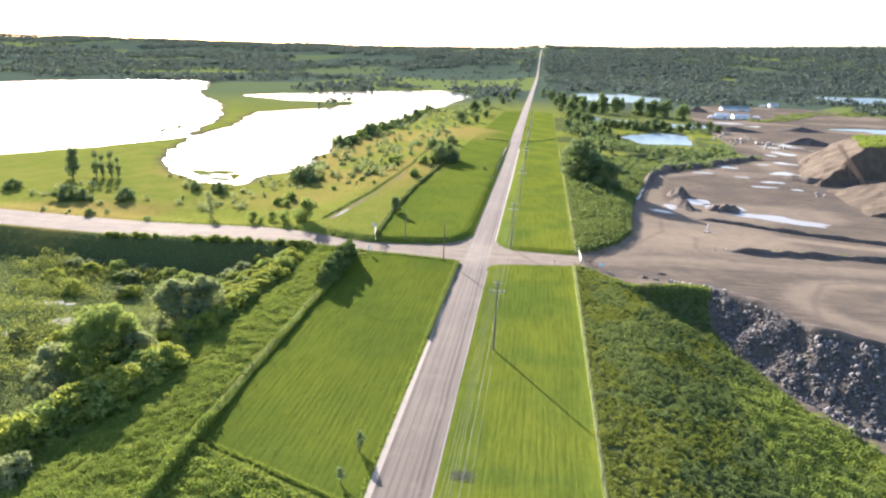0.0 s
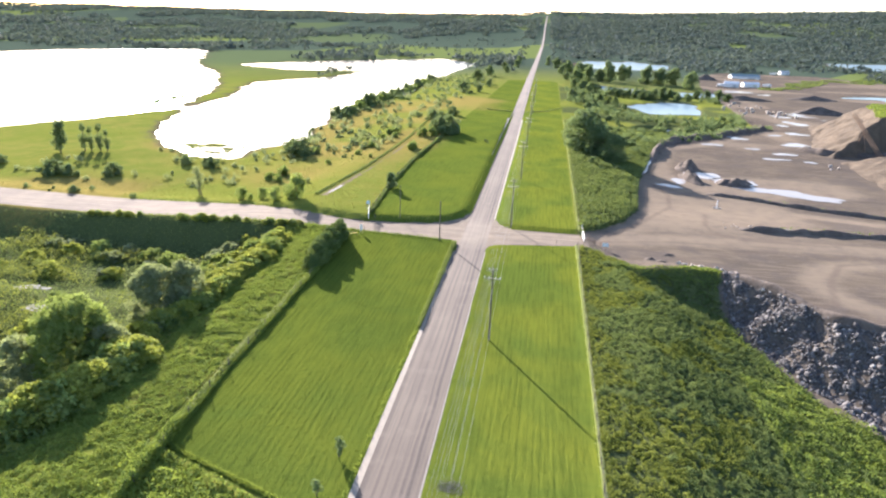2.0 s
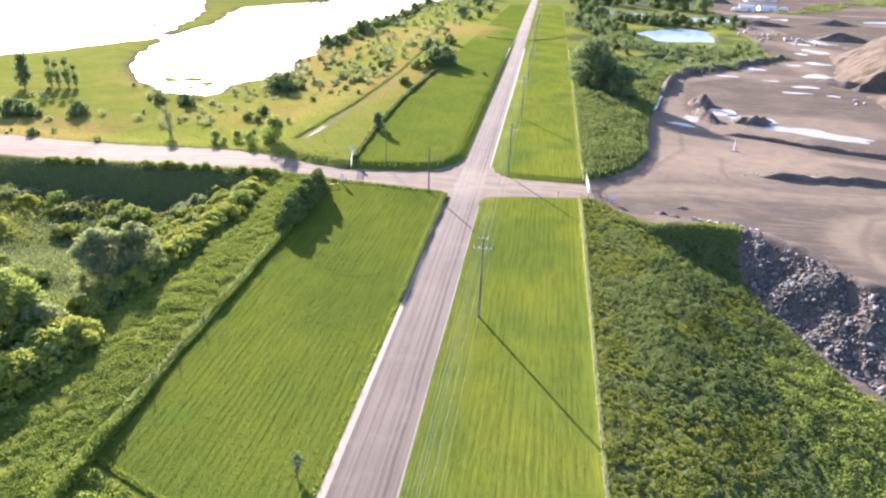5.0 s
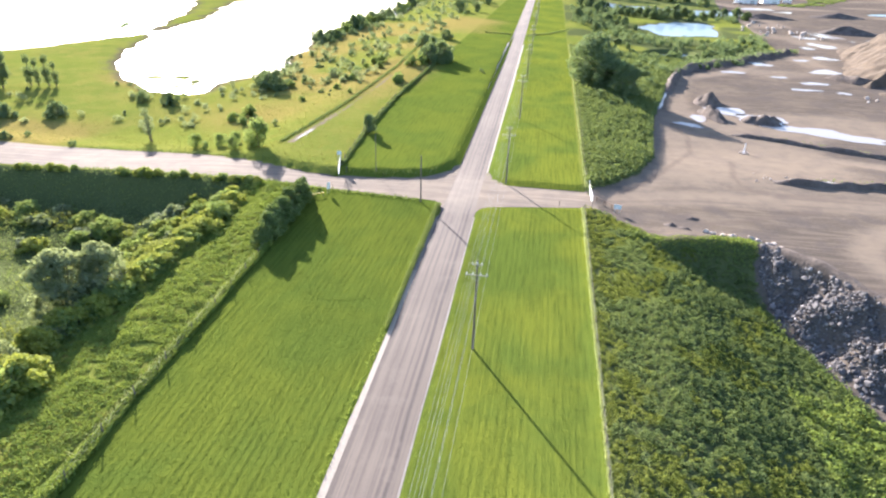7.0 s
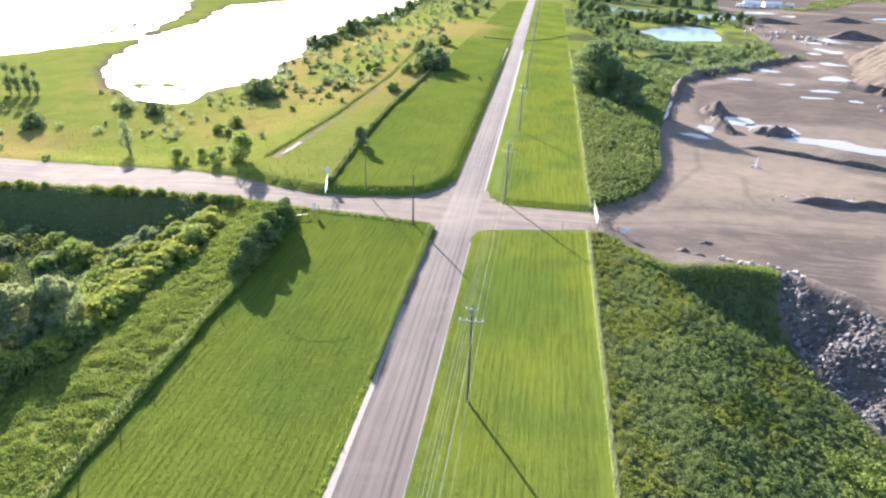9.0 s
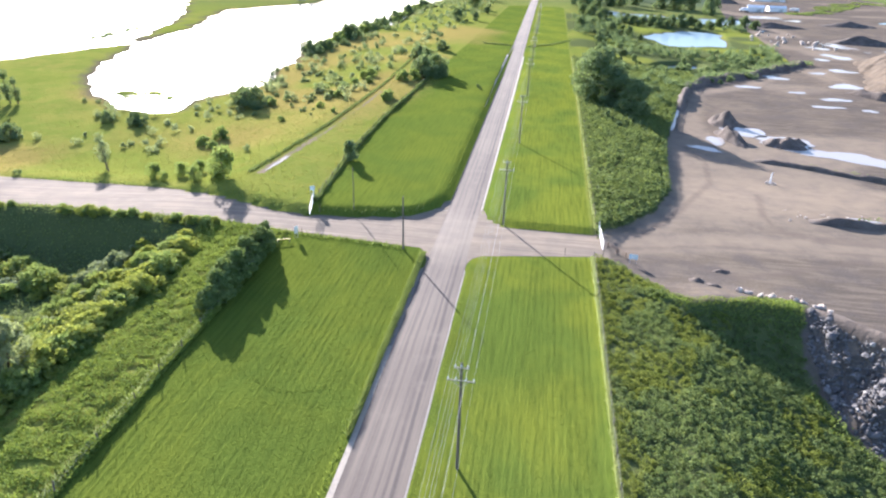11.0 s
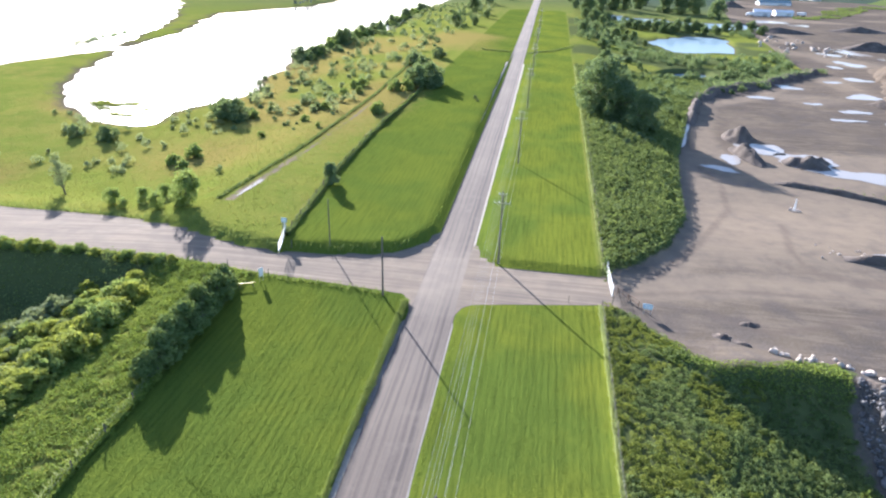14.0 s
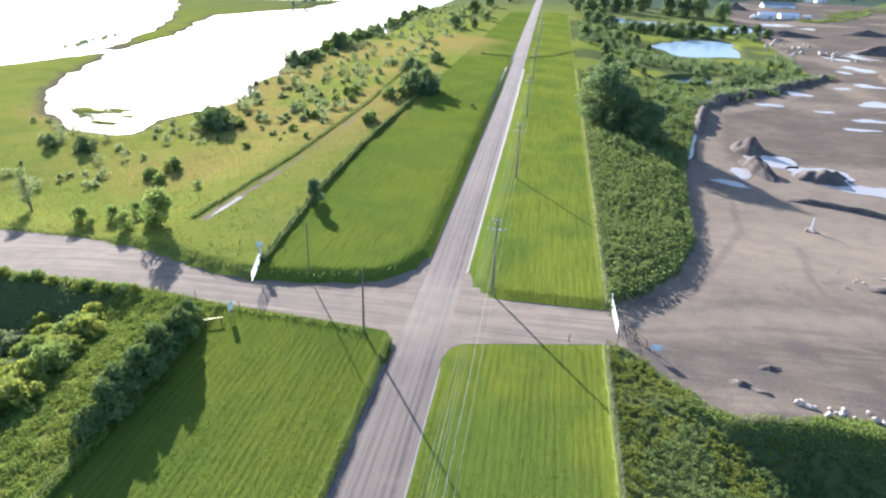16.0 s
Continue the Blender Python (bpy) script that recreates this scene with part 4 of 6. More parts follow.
# a rank strip across both verges, where a ditch passes under the road
c, r2 = np.random.default_rng(19).uniform((-32, 350), (12, 402), (45000, 2)), np.random.default_rng(20)
c = c[(np.abs(c[:, 1] - np.interp(c[:, 0], [-45, -30, -20, -9.5, 1.6, 14], [388, 363, 361, 361, 372, 398]) + 1.5 * vnoise(c[:, 0], c[:, 1], 6)) < 0.7) & (np.abs(c[:, 0] - road_mid(c[:, 1])) > 4.2)]
c = np.column_stack([c, height(c[:, 0], c[:, 1]) + 0.6 * r2.random(len(c))])
co, q = leaves(c, 0.3, 0.3, 0.6, 19)
put("ditch_weeds", quad_mesh("ditch_weeds", co, q), M_WEED2, label="rank weeds along a ditch across the verges", category="weeds", kind="stuff")
# a faint arc of uncut grass where a mower turned
pts = []
for cx, cy, rad, a0, a1, n_ in ((-25.2, 90.0, 6.2, 3.95, 5.5, 170), (-24.6, 90.0, 8.6, 4.3, 5.6, 50)):
    a = np.random.default_rng(int(rad)).uniform(a0, a1, n_)
    rr_ = rad + np.random.default_rng(int(rad) + 1).normal(size=n_) * 0.09
    pts.append(np.column_stack([cx + rr_ * np.cos(a), cy + rr_ * np.sin(a), 0 * a + 0.02]))
co, q = blades(np.concatenate(pts), 0.10, 0.035, 0.5, 21)
put("turning_mark", quad_mesh("turning_mark", co, q), M_GRASS, label="faint arc of uncut grass in the mown field", category="grass", kind="stuff")

c = np.random.default_rng(22).normal(size=(700, 2)) * (0.75, 0.6) + (-5.9, 41.8)
co, q = blades(np.column_stack([c, 0.01 + 0 * c[:, 0]]), 0.07, 0.05, 0.9, 22)
put("dead_grass", quad_mesh("dead_grass", co, q), M_DEAD, label="small grey patch of dead grass in the verge", category="grass", kind="stuff")

# two saplings in the mown field
sapling = set_at(tree(61, 2.6, 1.3, 260, 0.16, M_LEAF_D, 0.15, 0.22, "sapling", 5, "thin dark sapling in the mown field", "sapling"), -18.6, 44.5)
again(sapling, -19.0, 38.0, 1.5, 0.8, 1.0)
bare_b = set_at(shrub(62, 1.1, 1.6, 260, 0.18, M_LEAF_D, "low dark bush standing in the mown verge"), -22.0, 250.0)
again(bare_b, -21.0, 246.5, 1.0, 0.7)


spots = [(-236 - 0.12 * i + r.normal() * 1.5, 352 + 1.3 * i + r.normal() * 2, r.uniform(0.5, 1.1)) for i in range(40)]
brush("spit_brush", spots, 120, 0.35, M_LEAF_D, "dark brush on the point between the lakes", 106)

# ---- ground cover ----
def scatter(n, x0, x1, y0, y1, keep, seed):
    r = np.random.default_rng(seed)
    x, y = r.uniform(x0, x1, n), r.uniform(y0, y1, n)
    k = keep(x, y)
    x, y = x[k], y[k]
    return np.stack([x, y, height(x, y)], -1), r


def stuff(name, co, q, material, label, category):
    return put(name, quad_mesh(name, co, q), material, label=label, category=category, kind="stuff")


def clear_of_roads(x, y):
    return ~((np.abs(x - road_mid(y) + 0.25) < 3.75) | ((y > np.where(x < -12, south_edge(x), east_s(x)) - 0.1) & (y < np.where(x < -12, north_edge(x), east_n(x)) + 0.1)))


def on_mown(x, y):
    return clear_of_roads(x, y) & (x > -42) & ((x > -40) | (y > 140)) & (x < 9.85) & ((x > -12) | (y > np.interp(x, [-40, -35.4, -24, -15], [43, 41, 36.5, 33])))


c, rr_ = scatter(240000, -40, 10.5, 30, 124, on_mown, 1)
c[:, 0] = np.clip(np.round(c[:, 0] / 0.84) * 0.84 - 0.21 + 0.5 * (vnoise(c[:, 0], c[:, 1], 13) - 0.5) + rr_.normal(size=len(c)) * (0.19 + 0.13 * vnoise(c[:, 0], c[:, 1], 9) + 0.05 * (c[:, 0] > -12)), -40, 10.5)
c = c[on_mown(c[:, 0], c[:, 1])]
co, q = blades(c, np.where(c[:, 0] < -12, 0.05, 0.035) + 0.03 * vnoise(c[:, 0] * 1.0, c[:, 1] * 0.05, 1.0), 0.026, 0.6, 1)
stuff("mown_grass", co, q, M_GRASS, "short bright green mown grass on the verges", "grass")
c, _ = scatter(100000, -42, 10.5, 134, 420, lambda x, y: on_mown(x, y) & (x > np.interp(y, [134, 200, 300, 420], [-39, -42, -40, -37])) & (LATTICE[(x * 13).astype(int) % 64, (y * 17).astype(int) % 64] > (y - 150) / 270), 2)
co, q = blades(c, 0.07, 0.06, 0.6, 2)
stuff("mown_grass", co, q, M_GRASS, "short bright green mown grass beyond the crossing", "grass")


def weeds(name, n, box, keep, tall, leaf, material, label, seed, dens=6.0):
    """Knee- to chest-high weeds in clumps of uneven height."""
    c, r = scatter(n, *box, keep, seed)
    h = tall * (0.2 + 1.0 * vnoise(c[:, 0], c[:, 1], 1.3)) * (0.8 + 0.4 * vnoise(c[:, 0], c[:, 1], 7))
    c[:, 2] += h * r.random(len(c)) ** 0.6
    co, q = leaves(c, leaf, 0.3, 0.6, seed)
    stuff(name, co, q, material, label, "weeds")


def slope_weeds(x, y):
    rubx = np.interp(y, [30, 60, 70, 76, 86, 98, 107, 114], [60, 52, 50.5, 46.5, 42, 37, 36, 37.5])
    return (x > 10.25) & (x < rubx) & ((x < 19.5) | (y < crest(x) - 1.6)) & (inside(x, y, YARD) < -0.4) & (inside(x, y, PITFLOOR) < 0)


def clumps(name, n, box, keep, tall, rad, per, leaf, material, label, seed):
    """Single tall weeds standing close: each a leafy mound, with gaps between them."""
    c, r = scatter(n, *box, keep, seed)
    m = len(c)
    big = r.uniform(0.55, 1.2, m) * (0.65 + 0.7 * vnoise(c[:, 0], c[:, 1], 4.5))
    c, big = np.repeat(c, per, 0), np.repeat(big, per)
    a, q = r.uniform(0, 2 * np.pi, m * per), np.sqrt(r.random(m * per))
    c[:, 0] += rad * big * q * np.cos(a)
    c[:, 1] += rad * big * q * np.sin(a)
    c[:, 2] += tall * big * (0.12 + 0.88 * (1 - 0.75 * q * q) * r.random(m * per) ** 0.45)
    co, q = leaves(c, leaf, 0.3, 0.6, seed)
    stuff(name, co, q, material, label, "weeds")


def lighter(x, y):
    """Where the yellower weeds of the slope grow: in drifts, along the wire and towards the rubble's foot."""
    return vnoise(x, y, 8) * 0.6 + vnoise(x, y, 2.2) * 0.55 + 0.3 * sstep(15, 10.5, x) - 0.10 * sstep(22, 40, x) > 0.60


clumps("tall_weeds", 19000, (10.2, 60, 22, 126), lambda x, y: slope_weeds(x, y) & ~lighter(x, y), 0.75, 0.40, 42, 0.09, M_WEED2, "tall dark green weeds on the slope to the pit", 3)
clumps("tall_weeds", 19000, (10.2, 60, 22, 126), lambda x, y: slope_weeds(x, y) & lighter(x, y), 0.65, 0.40, 42, 0.085, M_WEED3, "drifts of yellow-green weeds on the slope to the pit", 4)
weeds("tall_weeds", 45000, (32, 62, 26, 80), lambda x, y: slope_weeds(x, y) & (x > 33), 1.3, 0.15, M_WEED, "thick green weeds at the foot of the slope", 30)
weeds("tall_weeds", 26000, (18, 70, 26, 100), lambda x, y: slope_weeds(x, y) & (np.interp(y, [30, 60, 70, 76, 86, 98], [60, 52, 50.5, 46.5, 42, 37]) - x < 1.0 + 5.0 * vnoise(x, y, 4)), 1.3, 0.15, M_WEED, "yellow-green weeds along the foot of the rubble", 29)
clumps("tall_weeds", 20000, (10.9, 60, 133, 330), lambda x, y: (x > 11) & (inside(x, y, YARD) < -0.6) & clear_of_roads(x, y), 1.5, 0.6, 13, 0.22, M_WEED2, "tall weeds on the bank between verge and yard", 5)
weeds("rough_grass", 30000, (-40.6, -12, 18, 44), lambda x, y: (x < -15.9) & (y < np.interp(x, [-40, -35.4, -24, -15], [42.5, 40.5, 36, 32.5])), 0.8, 0.18, M_WEED, "rough grass beside the mown field", 14)
weeds("rough_grass", 150000, (-56, -40.6, 26, 126), lambda x, y: (y < south_edge(x) - 0.3) & (y > 20) & (vnoise(x, y, 0.9) > 0.2), 0.5, 0.115, M_WEED, "rough green grass and weeds beside the fence", 6)
weeds("marsh_plants", 170000, (-165, -53, 20, 130), lambda x, y: (y < south_edge(x) - 9) & (vnoise(x * 0.32 + 7, y, 5.2) + 0.25 * vnoise(x, y, 2.0) > 0.74), 3.0, 0.19, M_REED, "yellow-green reed beds standing in bands across the wet hollow", 7)
weeds("marsh_grass", 80000, (-165, -53, 20, 130), lambda x, y: (y < south_edge(x) - 0.5), 0.9, 0.17, M_WEED2, "rough dark grass between the reeds", 27)
weeds("meadow_weeds", 110000, (-190, -39.5, 136, 400), lambda x, y: (y > north_edge(x) + 0.4) & (LATTICE[(x * 7).astype(int) % 64, (y * 23).astype(int) % 64] > (-80 - x) / 110) & (x < np.interp(y, [134, 200], [-40, -43])) & (height(x, y) > WATER + 0.1) & (LATTICE[(x * 11).astype(int) % 64, (y * 19).astype(int) % 64] > (y - 150) / 260), 0.4, 0.15, M_MEADOW, "rough meadow plants beyond the dirt road", 8)

c, r2 = scatter(60000, -175, -95, 205, 262, lambda x, y: (np.abs(inside(x, y, BAY) - 1.0) < 2.5) & (vnoise(x, y, 2.5) > 0.72) & (y < 240), 31)
c[:, 2] = np.maximum(c[:, 2], WATER - 0.2)
co, q = blades(c, 1.1, 0.06, 0.25, 31)
stuff("reeds", co, q, M_WEED2, "patchy green reeds at the lake's edge", "reeds")
c, r2 = scatter(40000, -146, -106, 222, 242, lambda x, y: (vnoise(x * 0.3 + 20, y, 1.8) > 0.62) & (inside(x, y, BAY) > 0.5), 37)
c[:, 2] = WATER - 0.1
co, q = blades(c, 0.55, 0.07, 0.4, 37)
stuff("reeds", co, q, M_REED, "low bars of reed standing in the shallows of the lake", "reeds")
c, r2 = scatter(80000, -62, -46, 150, 330, lambda x, y: np.abs(x + 2.4 - np.interp(y, [120, 150, 190, 220, 250, 330], [-58, -56.5, -53, -52, -51.6, -54.5])) < 0.5, 15)
c[:, 2] += r2.random(len(c)) * 0.4
co, q = leaves(c, 0.22, 0.3, 0.6, 15)
stuff("track_hedge", co, q, M_WEED2, "low overgrown hedge beside the old track", "weeds")
c, r2 = scatter(160000, 10.9, 70, 133, 330, lambda x, y: np.abs(inside(x, y, YARD) + 1.0) < 0.9, 16)
c[:, 2] += r2.random(len(c)) * 1.5
co, q = leaves(c, 0.24, 0.3, 0.6, 16)
stuff("edge_weeds", co, q, M_WEED2, "chest-high weeds ending at the yard's edge", "weeds")
weeds("bank_grass", 9000, (16, 37, 108, 118), lambda x, y: (inside(x, y, YARD) < 0.6) & (y > crest(x) - 2.2), 0.3, 0.13, M_WEED, "yellow-green grass on the brow above the pit", 17)
for side, y0, y1, n_ in ((-1, 30, 118, 14000), (1, 30, 118, 8000), (-1, 150, 330, 12000), (1, 140, 330, 9000)):
    c, r2 = scatter(n_, -17.2, -7.2, y0, y1, lambda x, y: np.abs(x - road_mid(y) + 0.25 - side * 4.0) < 0.3, 18 + side)
    co, q = blades(c, 0.30 if side < 0 or y0 > 100 else 0.12, 0.04, 0.45, 18 + side)
    stuff("verge_grass", co, q, M_WEED, "uncut grass along the edge of the paved road", "grass")

c, r2 = scatter(60000, -38.5, -15.8, 28, 46, lambda x, y: np.abs(y - 0.6 - np.interp(x, [-40, -35.4, -24, -15], [43, 41, 36.5, 33])) < 0.3, 28)
co, q = blades(c, 0.3, 0.05, 0.45, 28)
stuff("edge_grass", co, q, M_WEED, "bright yellow-green uncut edge of the mown field", "grass")

c, r2 = scatter(60000, -17.6, -16.0, 78, 121, lambda x, y: np.abs(x - road_mid(y) + 4.0) < 0.28 * sstep(66, 112, y), 36)
co, q = blades(c, 0.34 + 0.3 * vnoise(c[:, 0], c[:, 1], 3), 0.05, 0.4, 36)
stuff("verge_grass", co, q, M_WEED2, "rank uncut grass overhanging the road's edge", "grass")

# pale dry grass along the wire of the verge, and a rank strip under the fences
c, r2 = scatter(9000, 9.75, 10.1, 26, 125, lambda x, y: y > 0, 9)
co, q = blades(c, 0.45, 0.035, 0.35, 9)
stuff("dry_grass", co, q, M_DRY, "pale dry grass standing along the fence wire", "grass")
c, r2 = scatter(14000, -41.4, -37.0, 0, 99, lambda x, y: np.abs(x + 0.35 - np.interp(y, [26, 48, 60, 79, 99], [-37.3, -38.7, -39.5, -39.9, -40.4])) < 0.3, 32)
co, q = blades(c, 0.75, 0.04, 0.35, 32)
stuff("dry_grass", co, q, M_DRY, "pale dry grass standing in the old fence", "grass")
c, r2 = scatter(8000, 10.7, 11.1, 135, 330, lambda x, y: y > 0, 10)
co, q = blades(c, 0.45, 0.05, 0.4, 10)
stuff("dry_grass", co, q, M_DRY, "pale dry grass along the verge beyond the crossing", "grass")
c, r2 = scatter(95000, -41.0, -36.4, 26, 99, lambda x, y: np.abs(x - np.interp(y, [26, 48, 60, 79, 99], [-37.3, -38.7, -39.5, -39.9, -40.4])) < 0.45 + 0.25 * vnoise(x, y, 4), 11)
c[:, 2] += r2.random(len(c)) * (0.5 + 0.9 * vnoise(c[:, 0], c[:, 1], 3)) * np.interp(c[:, 1], [26, 48, 56, 99], [1.7, 1.4, 0.75, 0.8])
co, q = leaves(c, 0.15, 0.3, 0.5, 11)
stuff("fence_weeds", co, q, M_WEED, "rank weeds grown into the fence wire", "weeds")
c, r2 = scatter(240000, -45, -38, 136, 262, lambda x, y: np.abs(x - np.interp(y, [133, 165, 200, 265], [-39.6, -41.8, -42.6, -40.8])) < 0.45, 12)
c[:, 2] += r2.random(len(c)) * (0.3 + 0.8 * vnoise(c[:, 0], c[:, 1], 4))
co, q = leaves(c, 0.2, 0.3, 0.6, 12)
stuff("fence_weeds", co, q, M_WEED2, "green rank weeds grown into the fence beyond the crossing", "weeds")
c, r2 = scatter(40000, -112, -20, 119, 152, lambda x, y: ((y < south_edge(x) - 0.15) & (y > south_edge(x) - 1.3)) | ((y > north_edge(x) + 0.1) & (y < north_edge(x) + 0.9)), 13)
co, q = blades(c, 0.55, 0.05, 0.35, 13)
stuff("verge_grass", co, q, M_WEED2, "uncut grass along the edges of the dirt road", "grass")

# the same cover goes on behind the start
weeds("tall_weeds", 70000, (10.9, 70, -70, 26), lambda x, y: x > 10.9, 1.6, 0.16, M_WEED2, "tall weeds on the slope further along the road", 33)
weeds("rough_grass", 90000, (-75, -15.9, -70, 20), lambda x, y: x < -15.9, 0.8, 0.18, M_WEED, "rough grass and weeds further along the road", 34)
c, _ = scatter(60000, -8.4, 10.4, -70, 30, lambda x, y: y < 30, 35)
co, q = blades(c, 0.12, 0.05, 0.6, 35)
stuff("mown_grass", co, q, M_GRASS, "short mown grass further along the verge", "grass")

# ---- distant woods ----


def far_wood(name, n, keep, size, material, label, seed, per=11):
    """Far trees as loose heaps of sprays, too many to count."""
    r = np.random.default_rng(seed)
    b = np.radians(r.uniform(-47, 33, n))
    d = 620 + 3900 * r.random(n) ** 0.75
    x, y = d * np.sin(b), d * np.cos(b)
    k = keep(x, y, d)
    x, y, d = x[k], y[k], d[k]
    z = height(x, y)
    s = size * r.uniform(0.6, 1.25, len(x)) * (0.75 + d / 4500)
    c = np.repeat(np.stack([x, y, z], -1), per, 0)
    ss = np.repeat(s, per)
    o = r.normal(size=(len(c), 3))
    o /= np.linalg.norm(o, axis=1, keepdims=True)
    o *= r.random((len(c), 1)) ** 0.4
    c += np.stack([o[:, 0] * ss * 0.62, o[:, 1] * ss * 0.62, ss * (0.55 + 0.5 * o[:, 2])], -1)
    co, q = leaves(c, ss * 0.34, 0.3, 0.8, seed)
    stuff(name, co, q, material, label, "woods")


def not_water(x, y):
    w = np.maximum(inside(x, y, LAKE), inside(x, y, BAY)) < -12
    for cx, cy, rx, ry, turn in PONDS:
        w &= np.hypot((x - cx) / (rx * 1.2), (y - cy) / (ry * 1.2)) > 1
    return w & (np.abs(x - road_mid(y)) > 22)


def wooded(x, y, d):
    dens = vnoise(x * 1.0, y * 0.45, 150) * 0.65 + vnoise(x, y, 55) * 0.35
    right = (x > 40)
    need = np.where(right, np.where(d > 950, 0.30, 0.66), np.where(d > 2100, 0.45, 0.64))
    return not_water(x, y) & (dens > need) & (inside(x, y, YARD) < -5)


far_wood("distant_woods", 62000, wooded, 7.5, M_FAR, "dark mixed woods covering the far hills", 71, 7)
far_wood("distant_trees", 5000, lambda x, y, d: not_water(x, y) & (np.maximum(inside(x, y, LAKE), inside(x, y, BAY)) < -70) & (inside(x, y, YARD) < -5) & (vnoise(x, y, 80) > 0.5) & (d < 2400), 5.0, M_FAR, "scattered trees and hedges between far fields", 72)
spots = []
for i in range(260):
    a = r.uniform(0, 6.28)
    x, y = 84 + 46 * math.cos(a) * r.uniform(0.95, 1.6), 475 + 75 * math.sin(a) * r.uniform(0.95, 1.7)
    if inside(np.array([x]), np.array([y]), YARD)[0] < -3 and at_ground(x, y) > WATER and x > 16:
        spots.append((x, y, r.uniform(0.6, 1.6)))
brush("pond_brush", spots, 260, 0.36, M_LEAF_D, "green brush round the shallow ponds", 104)

# ---- the road's things ----


def tube(bm, pts, rad, sides=5):
    """A thin round bar through the places given, in one piece."""
    pts = [Vector(p) for p in pts]
    shut = (pts[0] - pts[-1]).length < 1e-6
    if shut:
        pts = pts[:-1]
    n, rings = len(pts), []
    for i, p in enumerate(pts):
        a = pts[(i - 1) % n] if shut or i else p
        b = pts[(i + 1) % n] if shut or i < n - 1 else p
        q = (b - a).normalized().to_track_quat("Z", "Y")
        rings.append([bm.verts.new(p + q @ Vector((rad * math.cos(2 * math.pi * k / sides), rad * math.sin(2 * math.pi * k / sides), 0))) for k in range(sides)])
    for i in range(n if shut else n - 1):
        u, v = rings[i], rings[(i + 1) % n]
        for k in range(sides):
            bm.faces.new((u[k], u[(k + 1) % sides], v[(k + 1) % sides], v[k]))
    if not shut:
        bm.faces.new(rings[0][::-1])
        bm.faces.new(rings[-1])


def box(bm, size, at=(0, 0, 0), turn=None, bevel=0.0):
    m = Matrix.Translation(at) @ (turn or Matrix.Identity(4)) @ Matrix.Diagonal((*size, 1))
    res = bmesh.ops.create_cube(bm, size=1.0, matrix=m)
    if bevel:
        ed = list({e for v in res["verts"] for e in v.link_edges})
        bmesh.ops.bevel(bm, geom=ed, offset=bevel, segments=1, affect="EDGES")
    return res["verts"]


def utility_pole(h, arms, rad=0.16, label="weathered wooden power pole with crossarms on the verge"):
    root = tagged(new("utility_pole"), label, "utility pole", "power poles")
    bm = bmesh.new()
    zs = [(-0.5, 1.0), (h * 0.3, 0.9), (h * 0.7, 0.78), (h - 0.05, 0.66), (h, 0.5)]
    for (z0, k0), (z1, k1) in zip(zs[:-1], zs[1:]):
        stick(bm, (0, 0, z0), (0, 0, z1), rad * k0, rad * k1, 10)
    part("pole", bm, M_POLE, root)
    for z, half, pins in arms:
        bm = bmesh.new()
        box(bm, (2 * half, 0.09, 0.10), (0, -0.17, z), bevel=0.012)
        for s in (-1, 1):
            stick(bm, (s * half * 0.55, -0.17, z - 0.05), (0, -0.12, z - 0.75), 0.025, 0.025, 4)
        arm = part("crossarm", bm, M_ARM, root)
        for p in pins:
            bm = bmesh.new()
            for zz, r0, r1, hh in ((0.07, 0.03, 0.03, 0.1), (0.17, 0.09, 0.06, 0.07), (0.24, 0.075, 0.04, 0.08)):
                stick(bm, (p, -0.17, z + zz), (p, -0.17, z + zz + hh), r0, r1, 8)
            part("insulator", bm, M_PORC, arm)
    return root


PINS_A, PINS_B = (-0.55, 0.0, 0.55), (-1.15, -0.45, 0.45, 1.15)
main_pole = utility_pole(12.0, ((11.55, 0.62, PINS_A), (10.2, 1.3, PINS_B)))
POLE_Y = [16.5, 76.0, 135.6, 186.5, 243.0, 299.0, 356.0, 413.0, 471.0]
POLE_X = [-5.0, -5.0, -5.1, -4.9, -5.2, -5.6, -6.0, -6.4, -6.8]
main_pole.matrix_basis = Matrix.Translation((POLE_X[1], POLE_Y[1], 0))
for i, (x, y) in enumerate(zip(POLE_X, POLE_Y)):
    if i != 1:
        copy_thing(main_pole, Matrix.Translation((x, y, at_ground(x, y))))


def cable(a, b, sag, rad, label, group):
    bm = bmesh.new()
    pts = []
    for i in range(17):
        t = i / 16
        p = Vector(a).lerp(Vector(b), t)
        pts.append(p - Vector((0, 0, sag * 4 * t * (1 - t))))
    tube(bm, pts, rad, 4)
    me = bpy.data.meshes.new("power_line")
    bm.to_mesh(me)
    bm.free()
    put("power_line", me, M_WIRE, None, label, "cable", group)


for (x0, y0), (x1, y1) in zip(list(zip(POLE_X, POLE_Y))[:-1], list(zip(POLE_X, POLE_Y))[1:]):
    for z, pins, dz in ((11.55, PINS_A, 0.33), (10.2, PINS_B, 0.33)):
        for p in pins:
            cable((x0 + p, y0 - 0.17, z + dz), (x1 + p, y1 - 0.17, z + dz), 0.9, 0.008, "thin pale power line strung between wooden poles", "power lines")
for p in PINS_A + PINS_B:
    z = 11.88 if p in PINS_A else 10.53
    cable((-5.0 + p, -45.0, z), (-5.0 + p, 16.4, z), 0.9, 0.008, "thin pale power line strung between wooden poles", "power lines")

